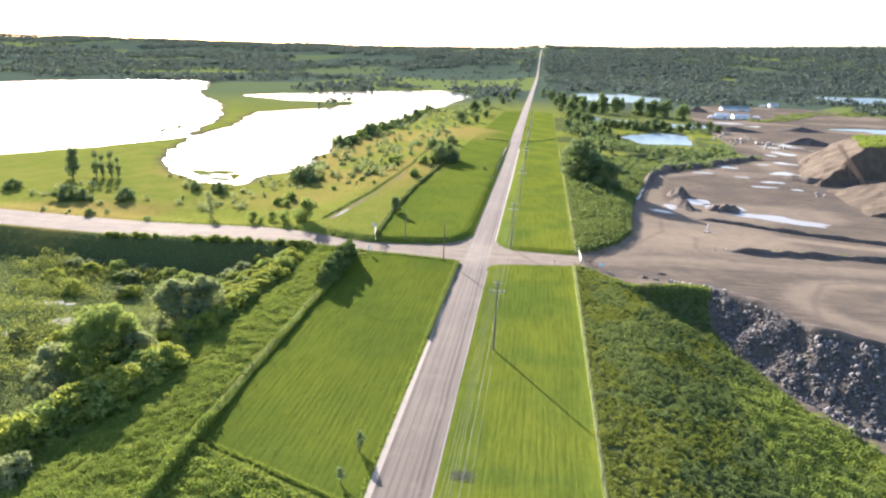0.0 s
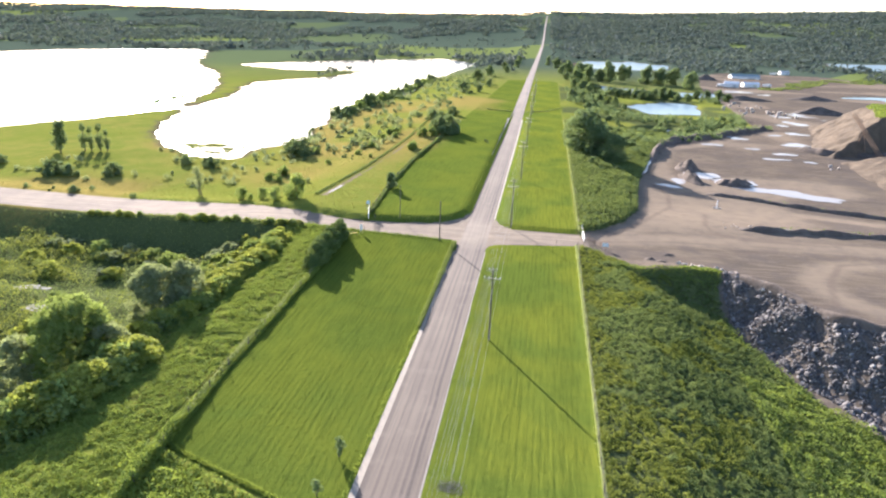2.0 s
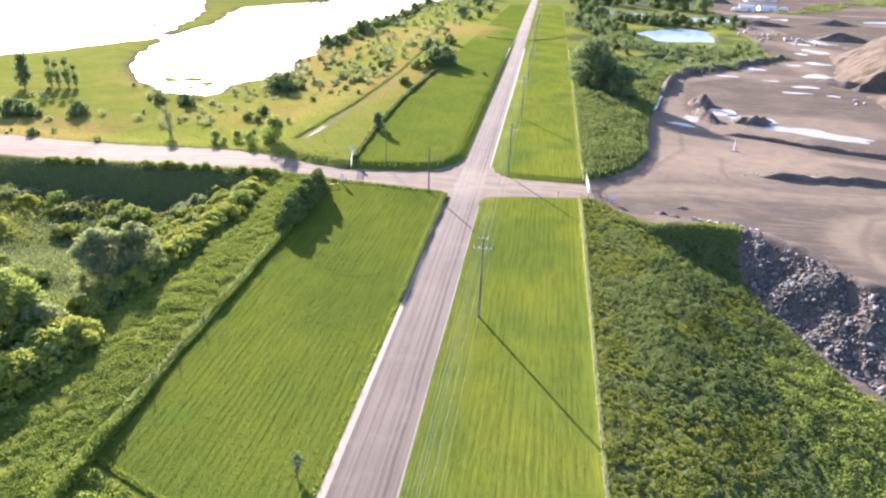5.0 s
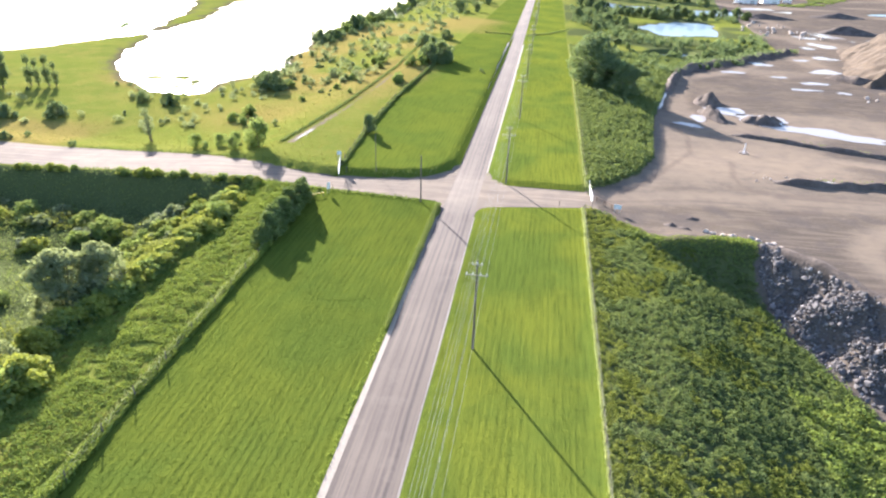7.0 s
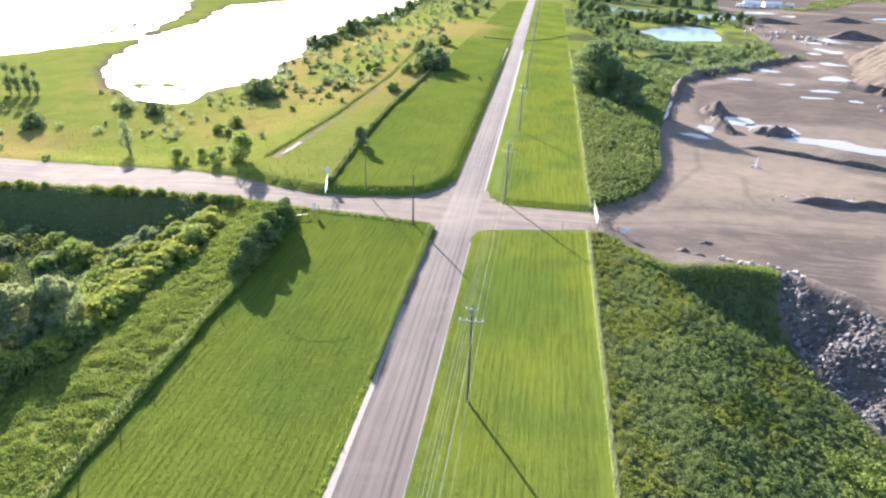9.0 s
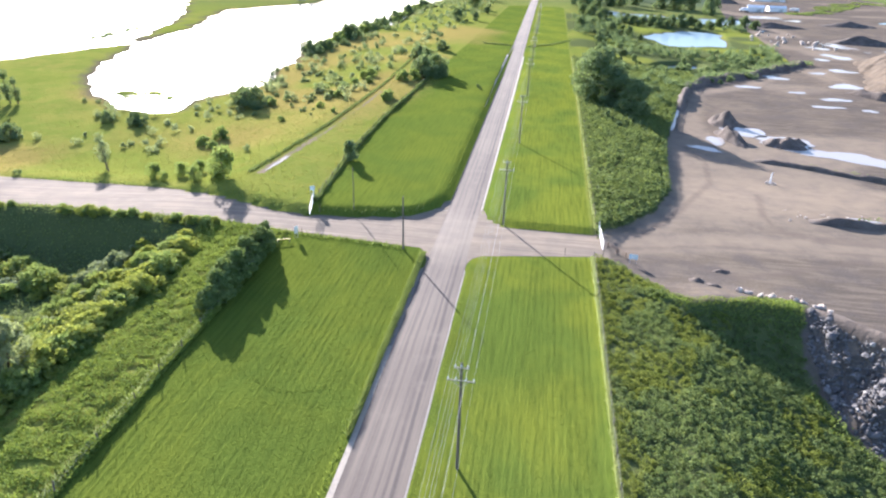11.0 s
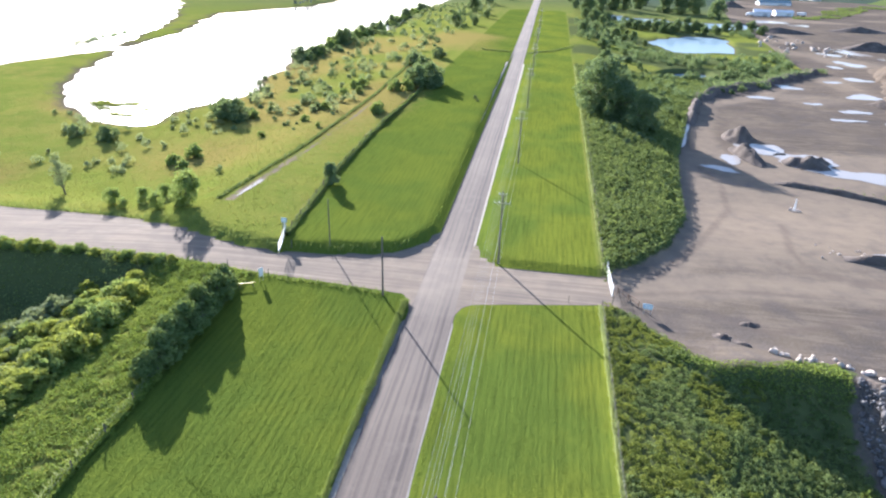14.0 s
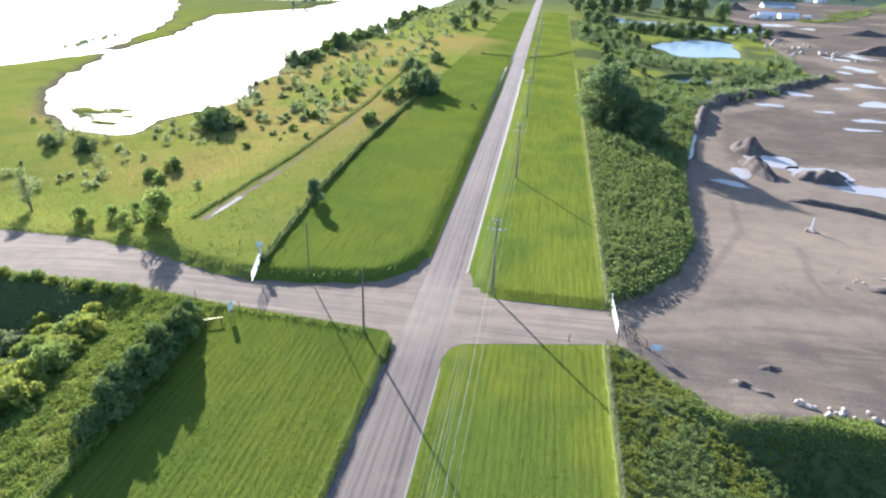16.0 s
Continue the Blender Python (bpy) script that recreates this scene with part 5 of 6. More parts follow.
side_pole = utility_pole(9.0, (), 0.15, "plain dark wooden service pole at the crossing")
side_pole.matrix_basis = Matrix.Translation((-20.2, 122.2, 0)) @ Matrix.Rotation(0.8, 4, "Z")
thin_pole = utility_pole(7.6, (), 0.10, "thin grey service pole in the mown field")
thin_pole.matrix_basis = Matrix.Translation((-32.0, 134.9, at_ground(-32, 134.9)))


def fence(name, pts, step, tall, label, strands=3, wood=M_POLE, post_r=0.06):
    """Posts at even steps with strained wires, along a line on the plan."""
    root = tagged(new(name), label, "fence")
    stops_ = []
    for (ax_, ay_), (bx_, by_) in zip(pts[:-1], pts[1:]):
        n = max(1, round(math.hypot(bx_ - ax_, by_ - ay_) / step))
        stops_ += [(ax_ + (bx_ - ax_) * i / n, ay_ + (by_ - ay_) * i / n) for i in range(n)]
    stops_.append(pts[-1])
    rr = random.Random(len(stops_))
    bm = bmesh.new()
    stick(bm, (0, 0, -0.4), (0, 0, tall * 0.97), post_r, post_r * 0.9, 7)
    stick(bm, (0, 0, tall * 0.97), (0, 0, tall), post_r * 0.9, post_r * 0.5, 7)
    pm = bpy.data.meshes.new("post")
    bm.to_mesh(pm)
    bm.free()
    pm.materials.append(wood)
    zs = [at_ground(x, y) for x, y in stops_]
    for (x, y), z in zip(stops_, zs):
        ob = new("post", pm)
        ob.parent = root
        ob.matrix_basis = Matrix.Translation((x, y, z)) @ Euler((rr.uniform(-0.05, 0.05), rr.uniform(-0.05, 0.05), rr.uniform(0, 6))).to_matrix().to_4x4() @ Matrix.Scale(rr.uniform(0.92, 1.06), 4)
    for k in range(strands):
        bm = bmesh.new()
        hz = tall * (0.3 + 0.62 * k / max(1, strands - 1))
        tube(bm, [Vector((x, y, z + hz)) for (x, y), z in zip(stops_, zs)], 0.010, 3)
        part("wire", bm, M_FWIRE, root)
    return root


fence("wire_fence", [(9.75, 30), (10.0, 80), (10.2, 125.2)], 4.5, 1.25, "wire fence with wooden posts between verge and weedy slope")
fence("wire_fence", [(11.0, 136), (11.6, 230), (11.8, 330)], 5.0, 1.25, "wire fence along the verge beyond the crossing")
fence("wire_fence", [(-37.3, 30), (-38.4, 48), (-39.2, 60), (-39.6, 79), (-40.2, 99)], 5.5, 1.5, "old wire fence with dark posts beside the mown field", post_r=0.08)
fence("wire_fence", [(-39.6, 134), (-41.8, 165), (-42.6, 200), (-40.8, 265)], 5.5, 1.5, "old overgrown wire fence beyond the dirt road", post_r=0.08)


def field_gate(length, tall, label, material, bars=5):
    """A tubular farm gate, hinge end at the origin, reaching along +x."""
    root = tagged(new("field_gate"), label, "gate", "field gates")
    bm = bmesh.new()
    stick(bm, (0, 0, -0.4), (0, 0, tall + 0.45), 0.11, 0.10, 10)
    part("gate_post", bm, M_WHITE, root, "white painted gate post")
    bm = bmesh.new()
    tube(bm, [(0.15, 0, 0.2), (0.15, 0, tall), (length, 0, tall), (length, 0, 0.2), (0.15, 0, 0.2)], 0.045, 7)
    part("gate_frame", bm, material, root)
    for i in range(1, bars):
        bm = bmesh.new()
        z = 0.2 + (tall - 0.2) * i / bars
        tube(bm, [(0.15, 0, z), (length, 0, z)], 0.035, 6)
        part("bar", bm, material, root)
    for i in range(1, 4):
        bm = bmesh.new()
        tube(bm, [(length * i / 4, 0, 0.2), (length * i / 4, 0, tall)], 0.03, 6)
        part("upright", bm, material, root)
    return root


gate_a = field_gate(7.5, 1.5, "open white tubular gate at the pit entrance", M_WHITE)
gate_a.matrix_basis = Matrix.Translation((11.5, 135.9, at_ground(11.5, 135.9))) @ Matrix.Rotation(radians(-88), 4, "Z")
gate_b = copy_thing(gate_a, Matrix.Translation((-40.3, 137.0, at_ground(-40.3, 135.0))) @ Matrix.Rotation(radians(-76), 4, "Z"))
tagged(gate_b, "open white tubular gate beside the dirt road")


def sign(w, h, z, material, label, posts=2):
    root = tagged(new("sign"), label, "sign")
    for s in ((-0.35, 0.35) if posts == 2 else (0,)):
        bm = bmesh.new()
        stick(bm, (s * w, 0, -0.3), (s * w, 0, z + h * 0.4), 0.05, 0.05, 7)
        part("post", bm, M_STEEL, root)
    bm = bmesh.new()
    box(bm, (w, 0.04, h), (0, -0.07, z), bevel=0.01)
    board = part("board", bm, material, root)
    for i, q in enumerate((0.22, 0.0, -0.22)):
        bm = bmesh.new()
        box(bm, (w * (0.7 - 0.15 * i), 0.01, h * 0.1), (0, -0.097, z + q * h))
        part("text_bar", bm, M_WHITE, board)
    return root


sign(0.9, 0.8, 2.0, M_PALEBLUE, "pale blue sign board on posts behind the field gate").matrix_basis = Matrix.Translation((-40.8, 138.0, at_ground(-40.8, 138.0))) @ Matrix.Rotation(0.2, 4, "Z")
sign(1.3, 0.8, 1.2, M_PALEBLUE, "pale blue notice board at the pit entrance").matrix_basis = Matrix.Translation((16.1, 124.6, at_ground(16.1, 124.6))) @ Matrix.Rotation(-0.15, 4, "Z")
sign(0.7, 1.3, 1.5, M_WHITE, "white notice board on posts at the field corner").matrix_basis = Matrix.Translation((-38.3, 122.6, 0)) @ Matrix.Rotation(0.9, 4, "Z")
bar = tagged(new("barrier_bar"), "low yellow barrier bar at the field corner", "barrier")
bm = bmesh.new()
box(bm, (2.4, 0.16, 0.16), (0, 0, 0.62), bevel=0.03)
part("rail", bm, M_YELLOW, bar)
for s_ in (-0.95, 0.95):
    bm = bmesh.new()
    stick(bm, (s_, 0, -0.2), (s_, 0, 0.56), 0.07, 0.06, 7)
    part("post", bm, M_POLE, bar)
bar.matrix_basis = Matrix.Translation((-39.6, 120.4, 0)) @ Matrix.Rotation(0.5, 4, "Z")


boom = tagged(new("boom_barrier"), "rusty boom barrier standing open at the pit entrance", "barrier")
bm = bmesh.new()
tube(bm, [(0, 0, 1.0), (4.2, 0, 0.85)], 0.06, 6)
part("boom", bm, M_RUST, boom)
bm = bmesh.new()
tube(bm, [(0.1, 0, 0.55), (4.1, 0, 0.4)], 0.05, 6)
part("lower_rail", bm, M_RUST, boom)
for u_ in (0.0, 2.1, 4.1):
    bm = bmesh.new()
    stick(bm, (u_, 0, -0.3), (u_, 0, 1.1 - 0.04 * u_), 0.09, 0.08, 8)
    part("post", bm, M_RUST, boom)
boom.matrix_basis = Matrix.Translation((12.6, 129.6, at_ground(12.6, 129.6))) @ Matrix.Rotation(radians(-50), 4, "Z")


def roadside_post(x, y, tall, label):
    root = tagged(new("marker_post"), label, "post", "marker posts")
    bm = bmesh.new()
    stick(bm, (0, 0, -0.3), (0, 0, tall), 0.06, 0.05, 7)
    part("shaft", bm, M_POLE, root)
    root.matrix_basis = Matrix.Translation((x, y, at_ground(x, y)))


for x, y, t in ((5.6, 125.6, 1.1), (-45.0, 125.8, 1.3), (-38.0, 124.4, 1.2), (11.6, 126.0, 1.5), (-37.9, 133.5, 1.4)):
    roadside_post(x, y, t, "short wooden marker post beside the dirt road")


# ---- the pit yard ----
def puddle(x, y, rx, ry, turn, label="shallow puddle shining on the yard", z=None):
    n = 40
    rr = np.random.default_rng(int(abs(x * 7 + y * 13)))
    ph = rr.uniform(0, 6.28, 4)
    bm = bmesh.new()
    c, s = math.cos(turn), math.sin(turn)
    ring = []
    for i in range(n):
        a = 2 * math.pi * i / n
        k = 1 + 0.16 * math.sin(2 * a + ph[0]) + 0.13 * math.sin(3 * a + ph[1]) + 0.09 * math.sin(5 * a + ph[2]) + 0.05 * math.sin(9 * a + ph[3])
        u, v = rx * k * math.cos(a), ry * k * math.sin(a)
        ring.append(bm.verts.new((u * c - v * s, u * s + v * c, 0)))
    bm.faces.new(ring)
    me = bpy.data.meshes.new("puddle")
    bm.to_mesh(me)
    bm.free()
    put("puddle", me, M_PUDDLE, None, label, "puddle", "puddles in the yard", "structure", Matrix.Translation((x, y, (at_ground(x, y) if z is None else z) + 0.05 + 0.006 * (int(x * 3 + y) % 7))))


for x, y, rx, ry, t in ((58, 224, 5.0, 6.5, 0.3), (66, 214, 8, 6.5, -0.4), (77, 204, 9.5, 5.2, -0.35), (87, 198.5, 8, 3.4, -0.3), (47.5, 212, 2.6, 4.0, 0.1), (94.7, 323, 4.0, 5.2, 0.2), (77, 296.5, 4.2, 2.6, -0.1),
                        (93, 290, 2.9, 1.9, 0.1), (117, 309, 6.0, 5.6, 0.3), (103, 280, 5.2, 2.6, -0.1), (95, 266, 4.8, 2.0, 0.05), (134, 355, 5.0, 7.0, 0.4), (119, 345, 3.6, 2.6, 0), (107.5, 263.5, 2.4, 1.9, 0.2),
                        (172, 460, 6.5, 17, 0.3), (155, 449, 4.0, 7, 0.5), (193, 445, 4.5, 4, 0), (152.8, 414, 5.5, 9, 0.4), (176, 640, 16, 10, 0), (200, 620, 14, 8, 0.1), (43, 203, 1.6, 4.6, 0.95), (40.5, 240, 1.9, 17, -0.2),
                        (163, 372, 3.0, 3.4, 0.1), (60, 152.5, 4, 0.8, 0.0), (140, 398, 3.2, 5.5, 0.3)):
    puddle(x, y, rx, ry, t)


for x, y, rx, ry in ((-86.5, 82.6, 4.2, 1.8), (-93.5, 76, 1.6, 1.0), (-98, 92, 4.0, 1.6)):
    puddle(x, y, rx, ry, 0.3, "small open pool in the reedy hollow")
puddle(-55.3, 157.5, 0.55, 4.5, -0.1, "narrow water-filled rut of the old track")


def heap(name, rx, ry, tall, seed, material, label, category="heap", flat=0.0, rough=0.22, square=0.0, lean=(0.0, 0.0)):
    """A tipped heap: steep uneven flanks down to a ragged foot."""
    n, m = 40, 18
    rr = np.random.default_rng(seed)
    off = rr.uniform(0, 500, 2)
    a = np.linspace(0, 2 * np.pi, n + 1)
    t = np.linspace(0, 1, m)
    A, T = np.meshgrid(a, t, indexing="ij")
    k = 1 + 0.22 * (vnoise(np.cos(A) * 2 + off[0], np.sin(A) * 2 + off[1], 0.8) - 0.5) * 2
    k = k / np.maximum(np.abs(np.cos(A)), np.abs(np.sin(A))) ** square
    X, Y = rx * T * k * np.cos(A) + lean[0] * (1 - T), ry * T * k * np.sin(A) + lean[1] * (1 - T)
    prof = np.clip(1 - np.maximum(T - flat, 0) / (1 - flat), 0, 1) ** 1.05
    Z = tall * prof * (1 + rough * 2 * (vnoise(X + off[0], Y + off[1], max(rx, ry) * 0.28) - 0.5)) + tall * 0.1 * (vnoise(X + off[1], Y + off[0], 1.0) - 0.5) * (T < 0.95) - 0.25 * (T > 0.97)
    Z[:, 0] = Z[:, 0].mean()
    me_ = smooth(grid_mesh(name, X, Y, Z))
    return put(name, me_, material, None, label, category)


def heap_at(ob, x, y, turn=0.0):
    ob.matrix_basis = Matrix.Translation((x, y, at_ground(x, y) - 0.1)) @ Matrix.Rotation(turn, 4, "Z")
    return ob


heap_at(heap("soil_mound", 4.5, 6.5, 3.2, 1, M_SOIL, "dark tipped soil heap at the puddle's edge", flat=0.22, rough=0.55), 54.5, 234)
heap_at(heap("soil_mound", 2.8, 9.0, 2.2, 2, M_SOIL, "long dark soil heap beside the puddle", flat=0.35, rough=0.5), 52.0, 215, 0.25)
heap_at(heap("soil_mound", 7.0, 5.0, 2.6, 3, M_SOIL, "low dark soil heap standing in the puddle", flat=0.2, rough=0.6), 65.0, 212)
heap_at(heap("soil_mound", 18, 10, 5.5, 7, M_SOIL, "dark spoil heap far across the yard"), 190, 480)
heap_at(heap("soil_mound", 26, 8, 4.0, 8, M_SOIL, "long dark spoil heap far across the yard"), 160, 560)
heap_at(heap("soil_mound", 12, 9, 7.0, 9, M_SOIL, "rounded dark heap near the far sheds"), 182, 800)
heap_at(heap("soil_mound", 22, 9, 4.0, 12, M_SOIL, "dark spoil ridge far across the yard"), 225, 590)


def cut_heap(name, x0, x1, y0, y1, rise, material, label, category, lumpy):
    """A stockpile dug away on one side: rise(x, y) gives its height over the yard."""
    X, Y = np.meshgrid(np.arange(x0, x1, 0.9), np.arange(y0, y1, 0.9), indexing="ij")
    H = rise(X + 3 * (vnoise(X, Y, 5) - 0.5), Y + 4 * (vnoise(X + 90, Y, 6) - 0.5))
    H = H + lumpy * (vnoise(X, Y, 4.0) - 0.5) * np.clip(H, 0, 1) + 0.5 * lumpy * (vnoise(X, Y, 1.9) - 0.5) * np.clip(H, 0, 1)
    put(name, smooth(grid_mesh(name, X, Y, height(X, Y) + np.where(H > 0.02, H, -0.3))), material, None, label, category)


def bank_rise(x, y):
    """Flat-topped, with a steep cut face to the south-east and a long run of loose sand to the west."""
    front = (y - (281 + 0.52 * (x - 128))) * 1.9
    west = (x - np.interp(y, [280, 300, 345, 390], [120, 121, 138, 152])) * 0.62
    return np.minimum(np.minimum(front, west), np.minimum((395 - y) * 0.6, 15.5 + 0.03 * (x - 150)))


def pile_rise(x, y):
    front = (y - (216 + 0.06 * (x - 104))) * 1.25
    west = (x - (115 + 0.10 * (y - 214))) * 0.36
    return np.minimum(np.minimum(front, west), np.minimum((268 - y) * 0.55, 13.0))


cut_heap("sand_bank", 104, 236, 270, 398, bank_rise, M_SAND, "tall sand bank with a steep cut face and grassy top", "sand bank", 1.3)
cut_heap("sand_mound", 94, 190, 206, 272, pile_rise, M_SAND, "large sand stockpile with a steep shaded face", "sand heap", 0.9)

M_SPOIL = heap_mat("tipped_earth", (0.085, 0.070, 0.058), (0.135, 0.112, 0.092), (0.21, 0.18, 0.15))


def berm(pts, wide, tall, seed, label, material=M_SOIL):
    """A long low ridge of pushed-up soil along a line on the plan."""
    P = [Vector((*p, 0)) for p in pts]
    line = []
    for a, b in zip(P[:-1], P[1:]):
        n = max(2, int((b - a).length / 1.2))
        line += [a.lerp(b, i / n) for i in range(n)]
    line.append(P[-1])
    L = np.array([(p.x, p.y) for p in line])
    d = np.gradient(L, axis=0)
    nr = np.stack([-d[:, 1], d[:, 0]], -1) / np.linalg.norm(d, axis=1, keepdims=True)
    t = np.linspace(-1, 1, 11)
    I, T = np.meshgrid(np.arange(len(L)), t, indexing="ij")
    wv = wide * (0.75 + 0.5 * vnoise(L[:, 0] + seed * 31, L[:, 1], 5))
    X = L[I, 0] + nr[I, 0] * T * wv[I]
    Y = L[I, 1] + nr[I, 1] * T * wv[I]
    end = np.minimum(1, np.minimum(I, len(L) - 1 - I) / 3.0)
    Z = height(X, Y) + tall * (1 - T ** 2) * end * (0.55 + 0.9 * vnoise(X + seed * 17, Y, 3.0)) - 0.12 * (np.abs(T) > 0.95) + 0.02
    put("soil_berm", smooth(grid_mesh("soil_berm", X, Y, Z)), material, None, label, "berm", "soil berms")


berm([(53, 195), (62, 192), (72, 187), (85, 181.5), (112, 172), (142, 166)], 1.3, 0.95, 1, "long dark soil berm beside the haul road")
berm([(50.5, 150), (58, 149), (72, 150.5), (90, 151), (130, 150)], 1.3, 1.0, 2, "low dark soil berm between haul roads")
berm([(113, 296), (120, 284), (140, 283), (158, 292)], 2.2, 2.4, 3, "dark soil berm before the sand bank")
berm([(38.5, 112.6), (43.5, 106.4), (47.6, 100.2), (51, 93.6), (58, 89.4), (70, 86.3), (82, 84)], 1.7, 0.9, 6, "ragged ridge of tipped earth along the yard's edge", M_SPOIL)
berm([(43, 246), (47, 262), (52, 282)], 2.0, 2.0, 4, "soil berm beside the flooded ditch")
berm([(52, 284), (66, 308), (84, 322), (104, 350), (122, 372)], 3.0, 2.0, 5, "grown-over dark soil berm around the yard's end")
c, r3 = scatter(9000, 48, 142, 146, 194, lambda x, y: (np.abs(y - np.interp(x, [50, 60, 70, 84, 110, 140], [198, 194.5, 190, 183.5, 175, 168])) < 1.3) | ((np.abs(y - np.interp(x, [50, 58, 72, 130], [152, 151, 152.5, 152.5])) < 1.3) & (x > 58)), 81)
c[:, 2] += 0.2 + 0.6 * r3.random(len(c))
co, q = leaves(c, 0.2, 0.3, 0.6, 81)
stuff("berm_weeds", co, q, M_WEED2, "weeds growing along the soil berms", "weeds")
c, r3 = scatter(60000, 44, 126, 280, 380, lambda x, y: np.abs(y - np.interp(x, [52, 66, 84, 104, 122], [285.5, 309.5, 323.5, 351.5, 373.5])) < 4.0, 82)
c[:, 2] += 0.6 + 2.6 * r3.random(len(c)) ** 1.5 * (0.3 + vnoise(c[:, 0], c[:, 1], 5))
co, q = leaves(c, 0.34, 0.3, 0.6, 82)
stuff("berm_weeds", co, q, M_LEAF_D, "bright bushes and weeds on the far berm", "weeds")
c, r3 = scatter(16000, 140, 230, 285, 380, lambda x, y: bank_rise(x, y) > 14.8, 83)
c[:, 2] += bank_rise(c[:, 0], c[:, 1]) + 1.0 * r3.random(len(c))
co, q = leaves(c, 0.6, 0.4, 0.6, 83)
stuff("bank_grass", co, q, M_WEED, "yellow-green grass on top of the sand bank", "grass")


c, r3 = scatter(90000, 205, 470, 660, 1010, lambda x, y: (off_line(x, y, [(222, 688), (250, 715), (275, 770), (348, 880), (368, 850), (450, 985)]) < 4 + 16 * vnoise(x, y, 30)) & (vnoise(x, y, 9) > 0.3), 84)
c[:, 2] += 1.6 * r3.random(len(c)) * vnoise(c[:, 0], c[:, 1], 14)
co, q = leaves(c, 0.8, 0.4, 0.6, 84)
stuff("yard_weeds", co, q, M_WEED2, "green weeds in strips across the far side of the yard", "weeds")


def conveyor():
    """A lattice boom on splayed legs against the bank."""
    root = tagged(new("conveyor"), "rusty lattice conveyor boom standing against the sand bank", "conveyor")
    bm = bmesh.new()
    a, b = Vector((0, 0, 0.8)), Vector((-8, 14, 16.5))
    for s in (-0.6, 0.6):
        for u in (0, 1.0):
            tube(bm, [a + Vector((s, 0, u)), b + Vector((s, 0, u))], 0.12, 5)
    for i in range(14):
        p, q2 = a.lerp(b, i / 14), a.lerp(b, (i + 1) / 14)
        for s in (-0.6, 0.6):
            tube(bm, [p + Vector((s, 0, 0)), q2 + Vector((s, 0, 1.0))], 0.06, 4)
    part("boom", bm, M_RUST, root)
    for s in (-3.0, 3.0):
        bm = bmesh.new()
        tube(bm, [(s - 5, 9, -0.3), (-5, 9, 10.5)], 0.14, 5)
        part("leg", bm, M_RUST, root)
    bm = bmesh.new()
    box(bm, (2.4, 2.0, 1.6), (0.4, -1.0, 1.0), bevel=0.1)
    part("hopper", bm, M_RUST, root)
    root.matrix_basis = Matrix.Translation((139, 276, at_ground(139, 276)))


conveyor()


# ---- stones ----
def stone_mesh(seed, rough=0.42):
    """An angular block of broken rock, about 1 m across."""
    rr = np.random.default_rng(seed)
    bm = bmesh.new()
    bmesh.ops.create_icosphere(bm, subdivisions=1, radius=0.5)
    for v in bm.verts:
        v.co *= 1 + rr.normal() * rough * 0.6
    s = rr.uniform(0.6, 1.15, 3)
    for v in bm.verts:
        v.co = Vector((v.co.x * s[0], v.co.y * s[1], v.co.z * s[2]))
    me_ = bpy.data.meshes.new("stone")
    bm.to_mesh(me_)
    bm.free()
    return me_


STONES = [stone_mesh(200 + i) for i in range(9)]
for s_ in STONES:
    s_.materials.append(M_ROCK)
PALE = [stone_mesh(230 + i, 0.22) for i in range(5)]
for s_ in PALE:
    s_.materials.append(M_BOULDER)


def stone_pose(r, x, y, size, sink=0.25, z=None):
    e = Euler((r.uniform(0, 6.3), r.uniform(0, 6.3), r.uniform(0, 6.3))).to_matrix().to_4x4()
    return Matrix.Translation((x, y, (at_ground(x, y) if z is None else z) + size * (0.5 - sink) * 0.6)) @ e @ Matrix.Scale(size, 4)


def in_rubble(x, y):
    """The tipped slope between the yard's edge and the weeds."""
    return min(float(crest(x)) - y + 1.2, x - float(np.interp(y, [60, 70, 76, 86, 98, 107, 114], [54, 51, 47, 42.5, 37.5, 36.5, 38])), y - (float(crest(x)) - 20.5))


rub_root = tagged(new("rubble_slope"), "slope of tipped broken grey rock below the yard's edge", "rubble")
r = np.random.default_rng(91)
near, rest = [], []
while len(near) + len(rest) < 17000:
    x, y = r.uniform(30, 84), r.uniform(62, 114)
    if in_rubble(x, y) < 0.2:
        continue
    size = float(np.clip(r.lognormal(-1.3, 0.55), 0.14, 1.4))
    (near if size > 0.6 and len(near) < 300 and x < 58 else rest).append((x, y, size))
for x, y, size in near:
    ob = new("stone", STONES[r.integers(9)])
    ob.parent = rub_root
    ob.matrix_basis = stone_pose(r, x, y, size)
base_co = [np.array([v.co for v in s_.vertices]) for s_ in STONES]
base_fa = [np.array([p.vertices for p in s_.polygons]) for s_ in STONES]
cos_, fas_, off = [], [], 0
rest_z = height(np.array([p[0] for p in rest]), np.array([p[1] for p in rest]))
for (x, y, size), z in zip(rest, rest_z):
    k = r.integers(9)
    m4 = np.array(stone_pose(r, x, y, size, 0.2, float(z)))
    cc = base_co[k] @ m4[:3, :3].T + m4[:3, 3]
    cos_.append(cc)
    fas_.append(base_fa[k] + off)
    off += len(cc)


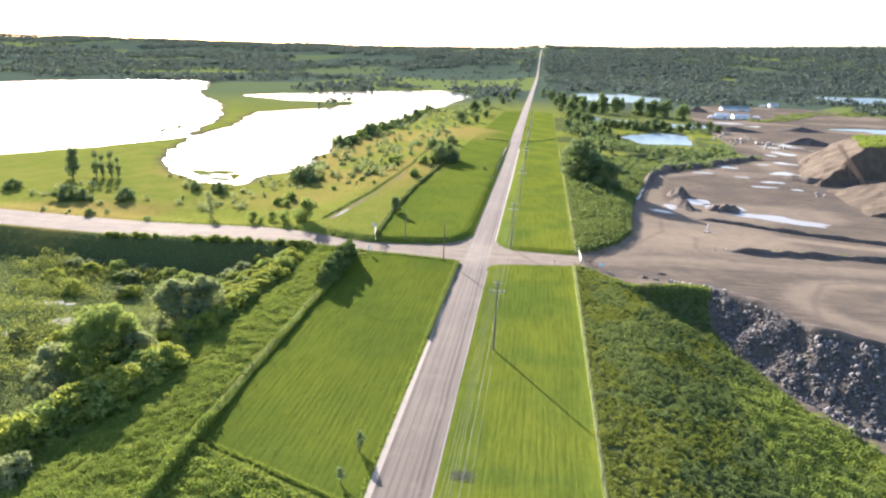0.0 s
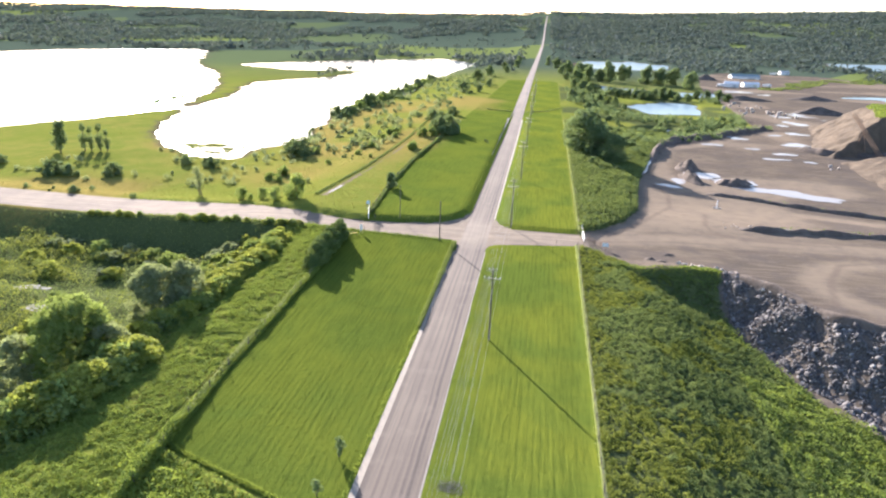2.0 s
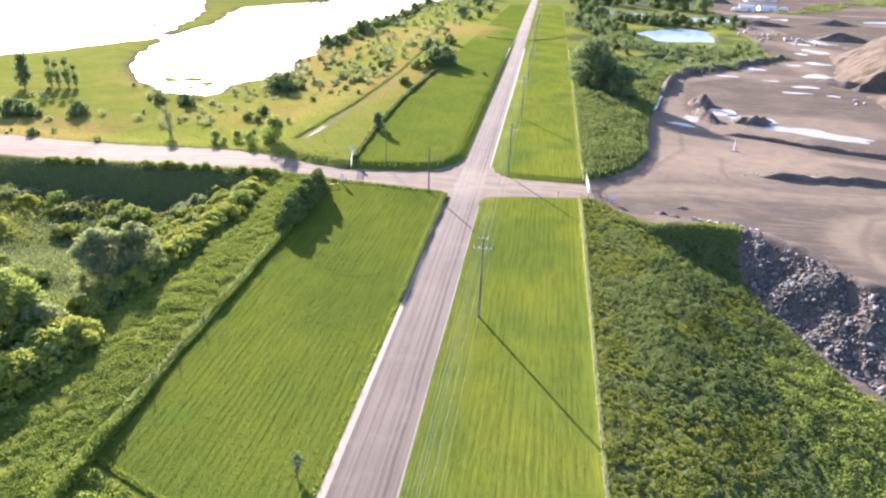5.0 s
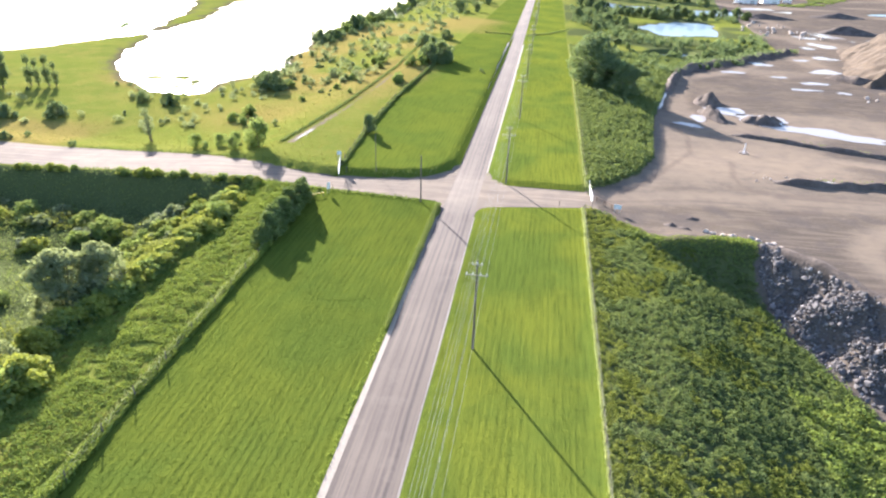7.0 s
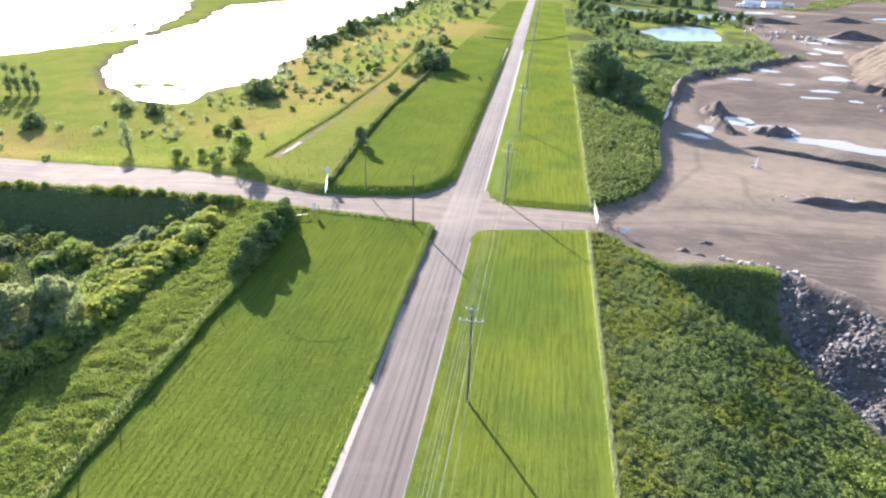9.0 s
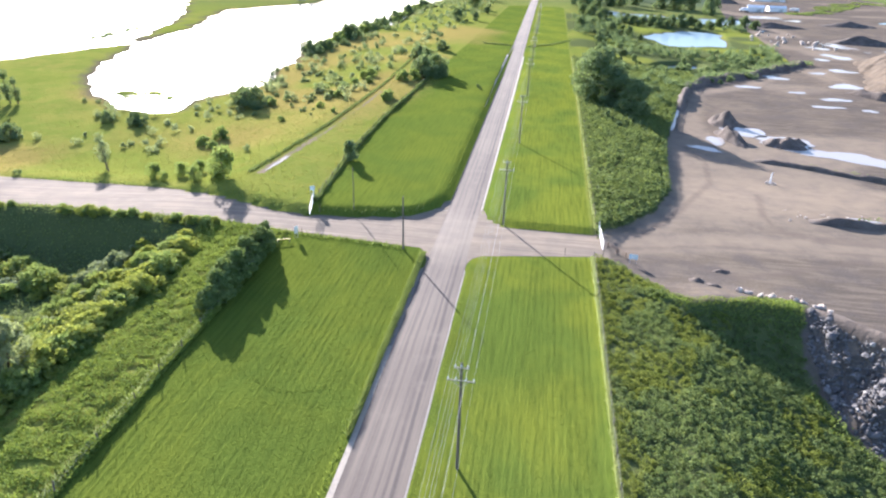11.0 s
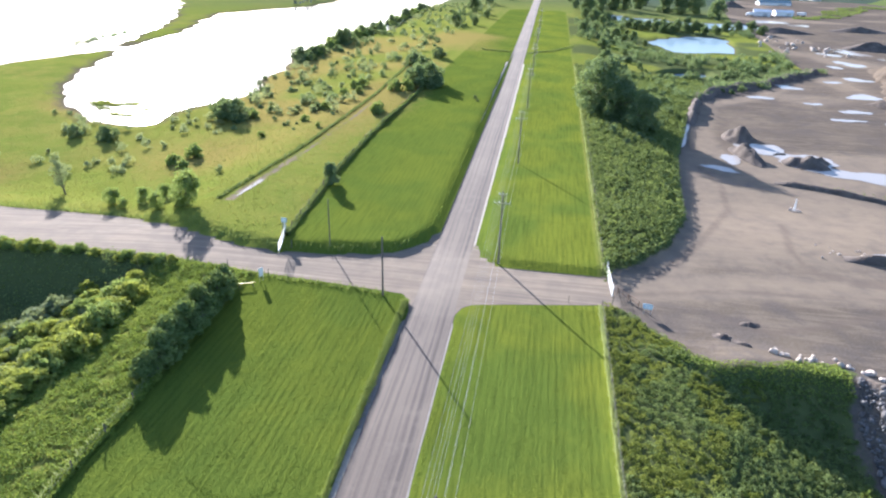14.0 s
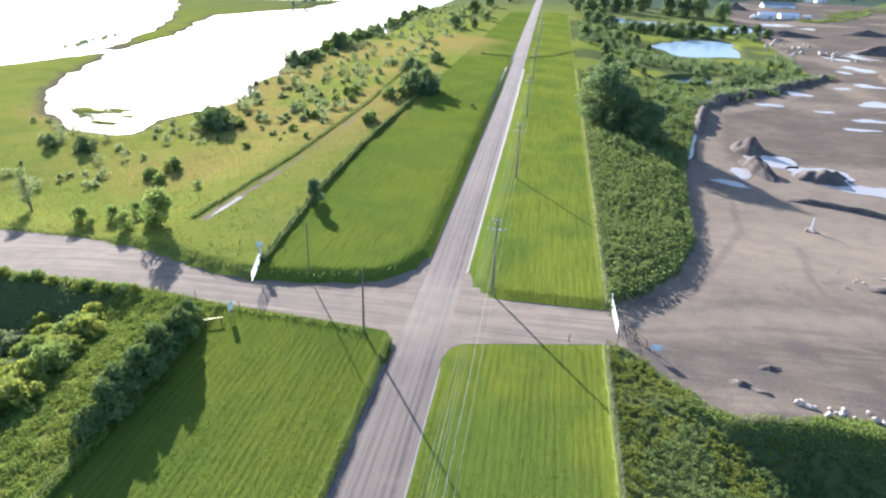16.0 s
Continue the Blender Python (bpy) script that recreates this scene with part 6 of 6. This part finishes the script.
def rubble_mat():
    m, nt, pos = begin("rubble_stone")
    rnd = node(nt, "NewGeometry").outputs["Random Per Island"]
    n1 = noi(nt, pos, 1.6, 5)
    c = mixc(nt, rnd, col(0.066, 0.063, 0.064), col(0.178, 0.170, 0.166))
    c = mixc(nt, span(nt, n1, 0.45, 0.75, 0, 0.6), c, col(0.145, 0.124, 0.106))
    c = mixc(nt, span(nt, rnd, 0.93, 0.95, 0, 0.9), c, col(0.34, 0.325, 0.305))
    finish(nt, c, 0.9, n1, 0.6, 0.1)
    return m


ob = put("loose_rubble", quad_mesh("loose_rubble", np.concatenate(cos_), np.concatenate(fas_)), rubble_mat(), rub_root)
tagged(ob, "smaller broken stones filling the slope", kind="stuff")


def boulder(x, y, size, label, group="boulders at the yard's edge"):
    ob = put("boulder", PALE[r.integers(5)], None, None, label, "boulder", group)
    ob.matrix_basis = stone_pose(r, x, y, size, 0.2)


for i in range(22):
    t = i / 21
    boulder(30 + 11 * t + r.normal() * 0.5, 116.0 + r.normal() * 0.6 - 3.5 * max(0, t - 0.5), r.uniform(0.5, 1.2), "pale boulder lying along the yard's edge")
for i in range(26):
    boulder(r.uniform(122, 165), r.uniform(440, 520), r.uniform(1.5, 4.0), "pale boulder on the far side of the yard", "boulders across the yard")
for i in range(18):
    boulder(r.uniform(47, 64), r.uniform(149, 156), r.uniform(0.25, 0.55), "small pale stone lying on the yard", "stones on the yard")
for x, y, s in ((112, 256, 2.0), (114, 253, 1.5), (126, 244, 1.6), (110, 250, 1.2)):
    boulder(x, y, s, "brown boulder beside the sand heap", "boulders by the sand")


def marker(x, y, tall, label):
    """A white stake held up by a ring of stones and spoil."""
    root = tagged(new("marker_stake"), label, "stake", "marker stakes")
    bm = bmesh.new()
    stick(bm, (0, 0, 0), (0, 0, tall), 0.22, 0.12, 8)
    stick(bm, (0, 0, tall), (0, 0, tall + 0.25), 0.12, 0.03, 8)
    part("stake", bm, M_WHITE, root)
    for i in range(9):
        a = i * 0.7
        ob = new("stone", PALE[i % 5])
        ob.parent = root
        ob.matrix_basis = Matrix.Translation((1.0 * math.cos(a) * (0.6 + 0.07 * i), 0.8 * math.sin(a), 0.15)) @ Matrix.Rotation(a, 4, "Z") @ Matrix.Scale(0.5 + 0.06 * (i % 4), 4)
    root.matrix_basis = Matrix.Translation((x, y, at_ground(x, y)))


marker(51.6, 176.8, 2.4, "white stake in a ring of stones on the yard")
heap_at(heap("soil_mound", 1.9, 0.9, 0.5, 21, M_SOIL, "small dark spoil heap beside the haul road"), 29.5, 124.6)
heap_at(heap("soil_mound", 1.5, 1.1, 0.6, 22, M_SOIL, "small dark spoil heap near the weeds"), 25.2, 120.4)
heap_at(heap("soil_mound", 1.9, 0.7, 0.45, 23, M_SOIL, "long low spoil heap near the weeds"), 27.4, 118.6, -0.6)


# ---- far plant ----
def shed(w, d, h, roof, label):
    root = tagged(new("shed"), label, "shed", "far sheds")
    bm = bmesh.new()
    box(bm, (w, d, h), (0, 0, h / 2), bevel=0.05)
    part("wall", bm, M_WHITE, root)
    bm = bmesh.new()
    vs = [bm.verts.new(p) for p in ((-w / 2 - 0.4, -d / 2 - 0.4, h), (w / 2 + 0.4, -d / 2 - 0.4, h), (w / 2 + 0.4, 0, h + d * 0.22), (-w / 2 - 0.4, 0, h + d * 0.22), (-w / 2 - 0.4, d / 2 + 0.4, h), (w / 2 + 0.4, d / 2 + 0.4, h))]
    bm.faces.new((vs[0], vs[1], vs[2], vs[3]))
    bm.faces.new((vs[3], vs[2], vs[5], vs[4]))
    bm.faces.new((vs[0], vs[3], vs[4]))
    bm.faces.new((vs[1], vs[5], vs[2]))
    bm.faces.new((vs[0], vs[4], vs[5], vs[1]))
    part("roof", bm, roof, root)
    bm = bmesh.new()
    box(bm, (w * 0.25, 0.12, h * 0.7), (w * 0.2, -d / 2 - 0.04, h * 0.36))
    part("door", bm, M_STEEL, root)
    return root


for ob, x, y, t in ((shed(34, 12, 3, M_TEAL, "long low shed with a teal sheet roof"), 240, 858, 0.1), (shed(14, 9, 4, M_WHITE, "small white shed beside the ponds"), 186, 702, -0.2), (shed(16, 8, 3.5, M_WHITE, "low white shed in the row beside the ponds"), 207, 712, 0.15), (shed(12, 8, 4, M_STEEL, "small grey shed at the plant"), 326, 985, 0.2)):
    ob.matrix_basis = Matrix.Translation((x, y, at_ground(x, y) - 0.3)) @ Matrix.Rotation(t, 4, "Z")


def truck(label):
    root = tagged(new("truck"), label, "truck", "parked trucks")
    bm = bmesh.new()
    box(bm, (2.5, 6.0, 2.4), (0, -1.2, 2.2), bevel=0.1)
    part("body", bm, M_WHITE, root)
    bm = bmesh.new()
    box(bm, (2.4, 2.0, 2.1), (0, 3.0, 1.95), bevel=0.2)
    cab = part("cab", bm, M_WHITE, root)
    bm = bmesh.new()
    box(bm, (2.1, 0.06, 0.8), (0, 4.0, 2.4))
    part("windscreen", bm, M_GLASS, cab)
    for sx_ in (-1.05, 1.05):
        for yy in (-3.2, -1.8, 3.0):
            bm = bmesh.new()
            stick(bm, (sx_ - 0.15, yy, 0.5), (sx_ + 0.15, yy, 0.5), 0.5, 0.5, 14)
            part("wheel", bm, M_TYRE, root)
    return root


tr = truck("white truck parked at the far plant")
tr.matrix_basis = Matrix.Translation((304, 960, at_ground(304, 960))) @ Matrix.Rotation(1.2, 4, "Z")
copy_thing(tr, Matrix.Translation((224, 716, at_ground(224, 716))) @ Matrix.Rotation(0.7, 4, "Z"))
copy_thing(tr, Matrix.Translation((174, 694, at_ground(174, 694))) @ Matrix.Rotation(1.9, 4, "Z"))
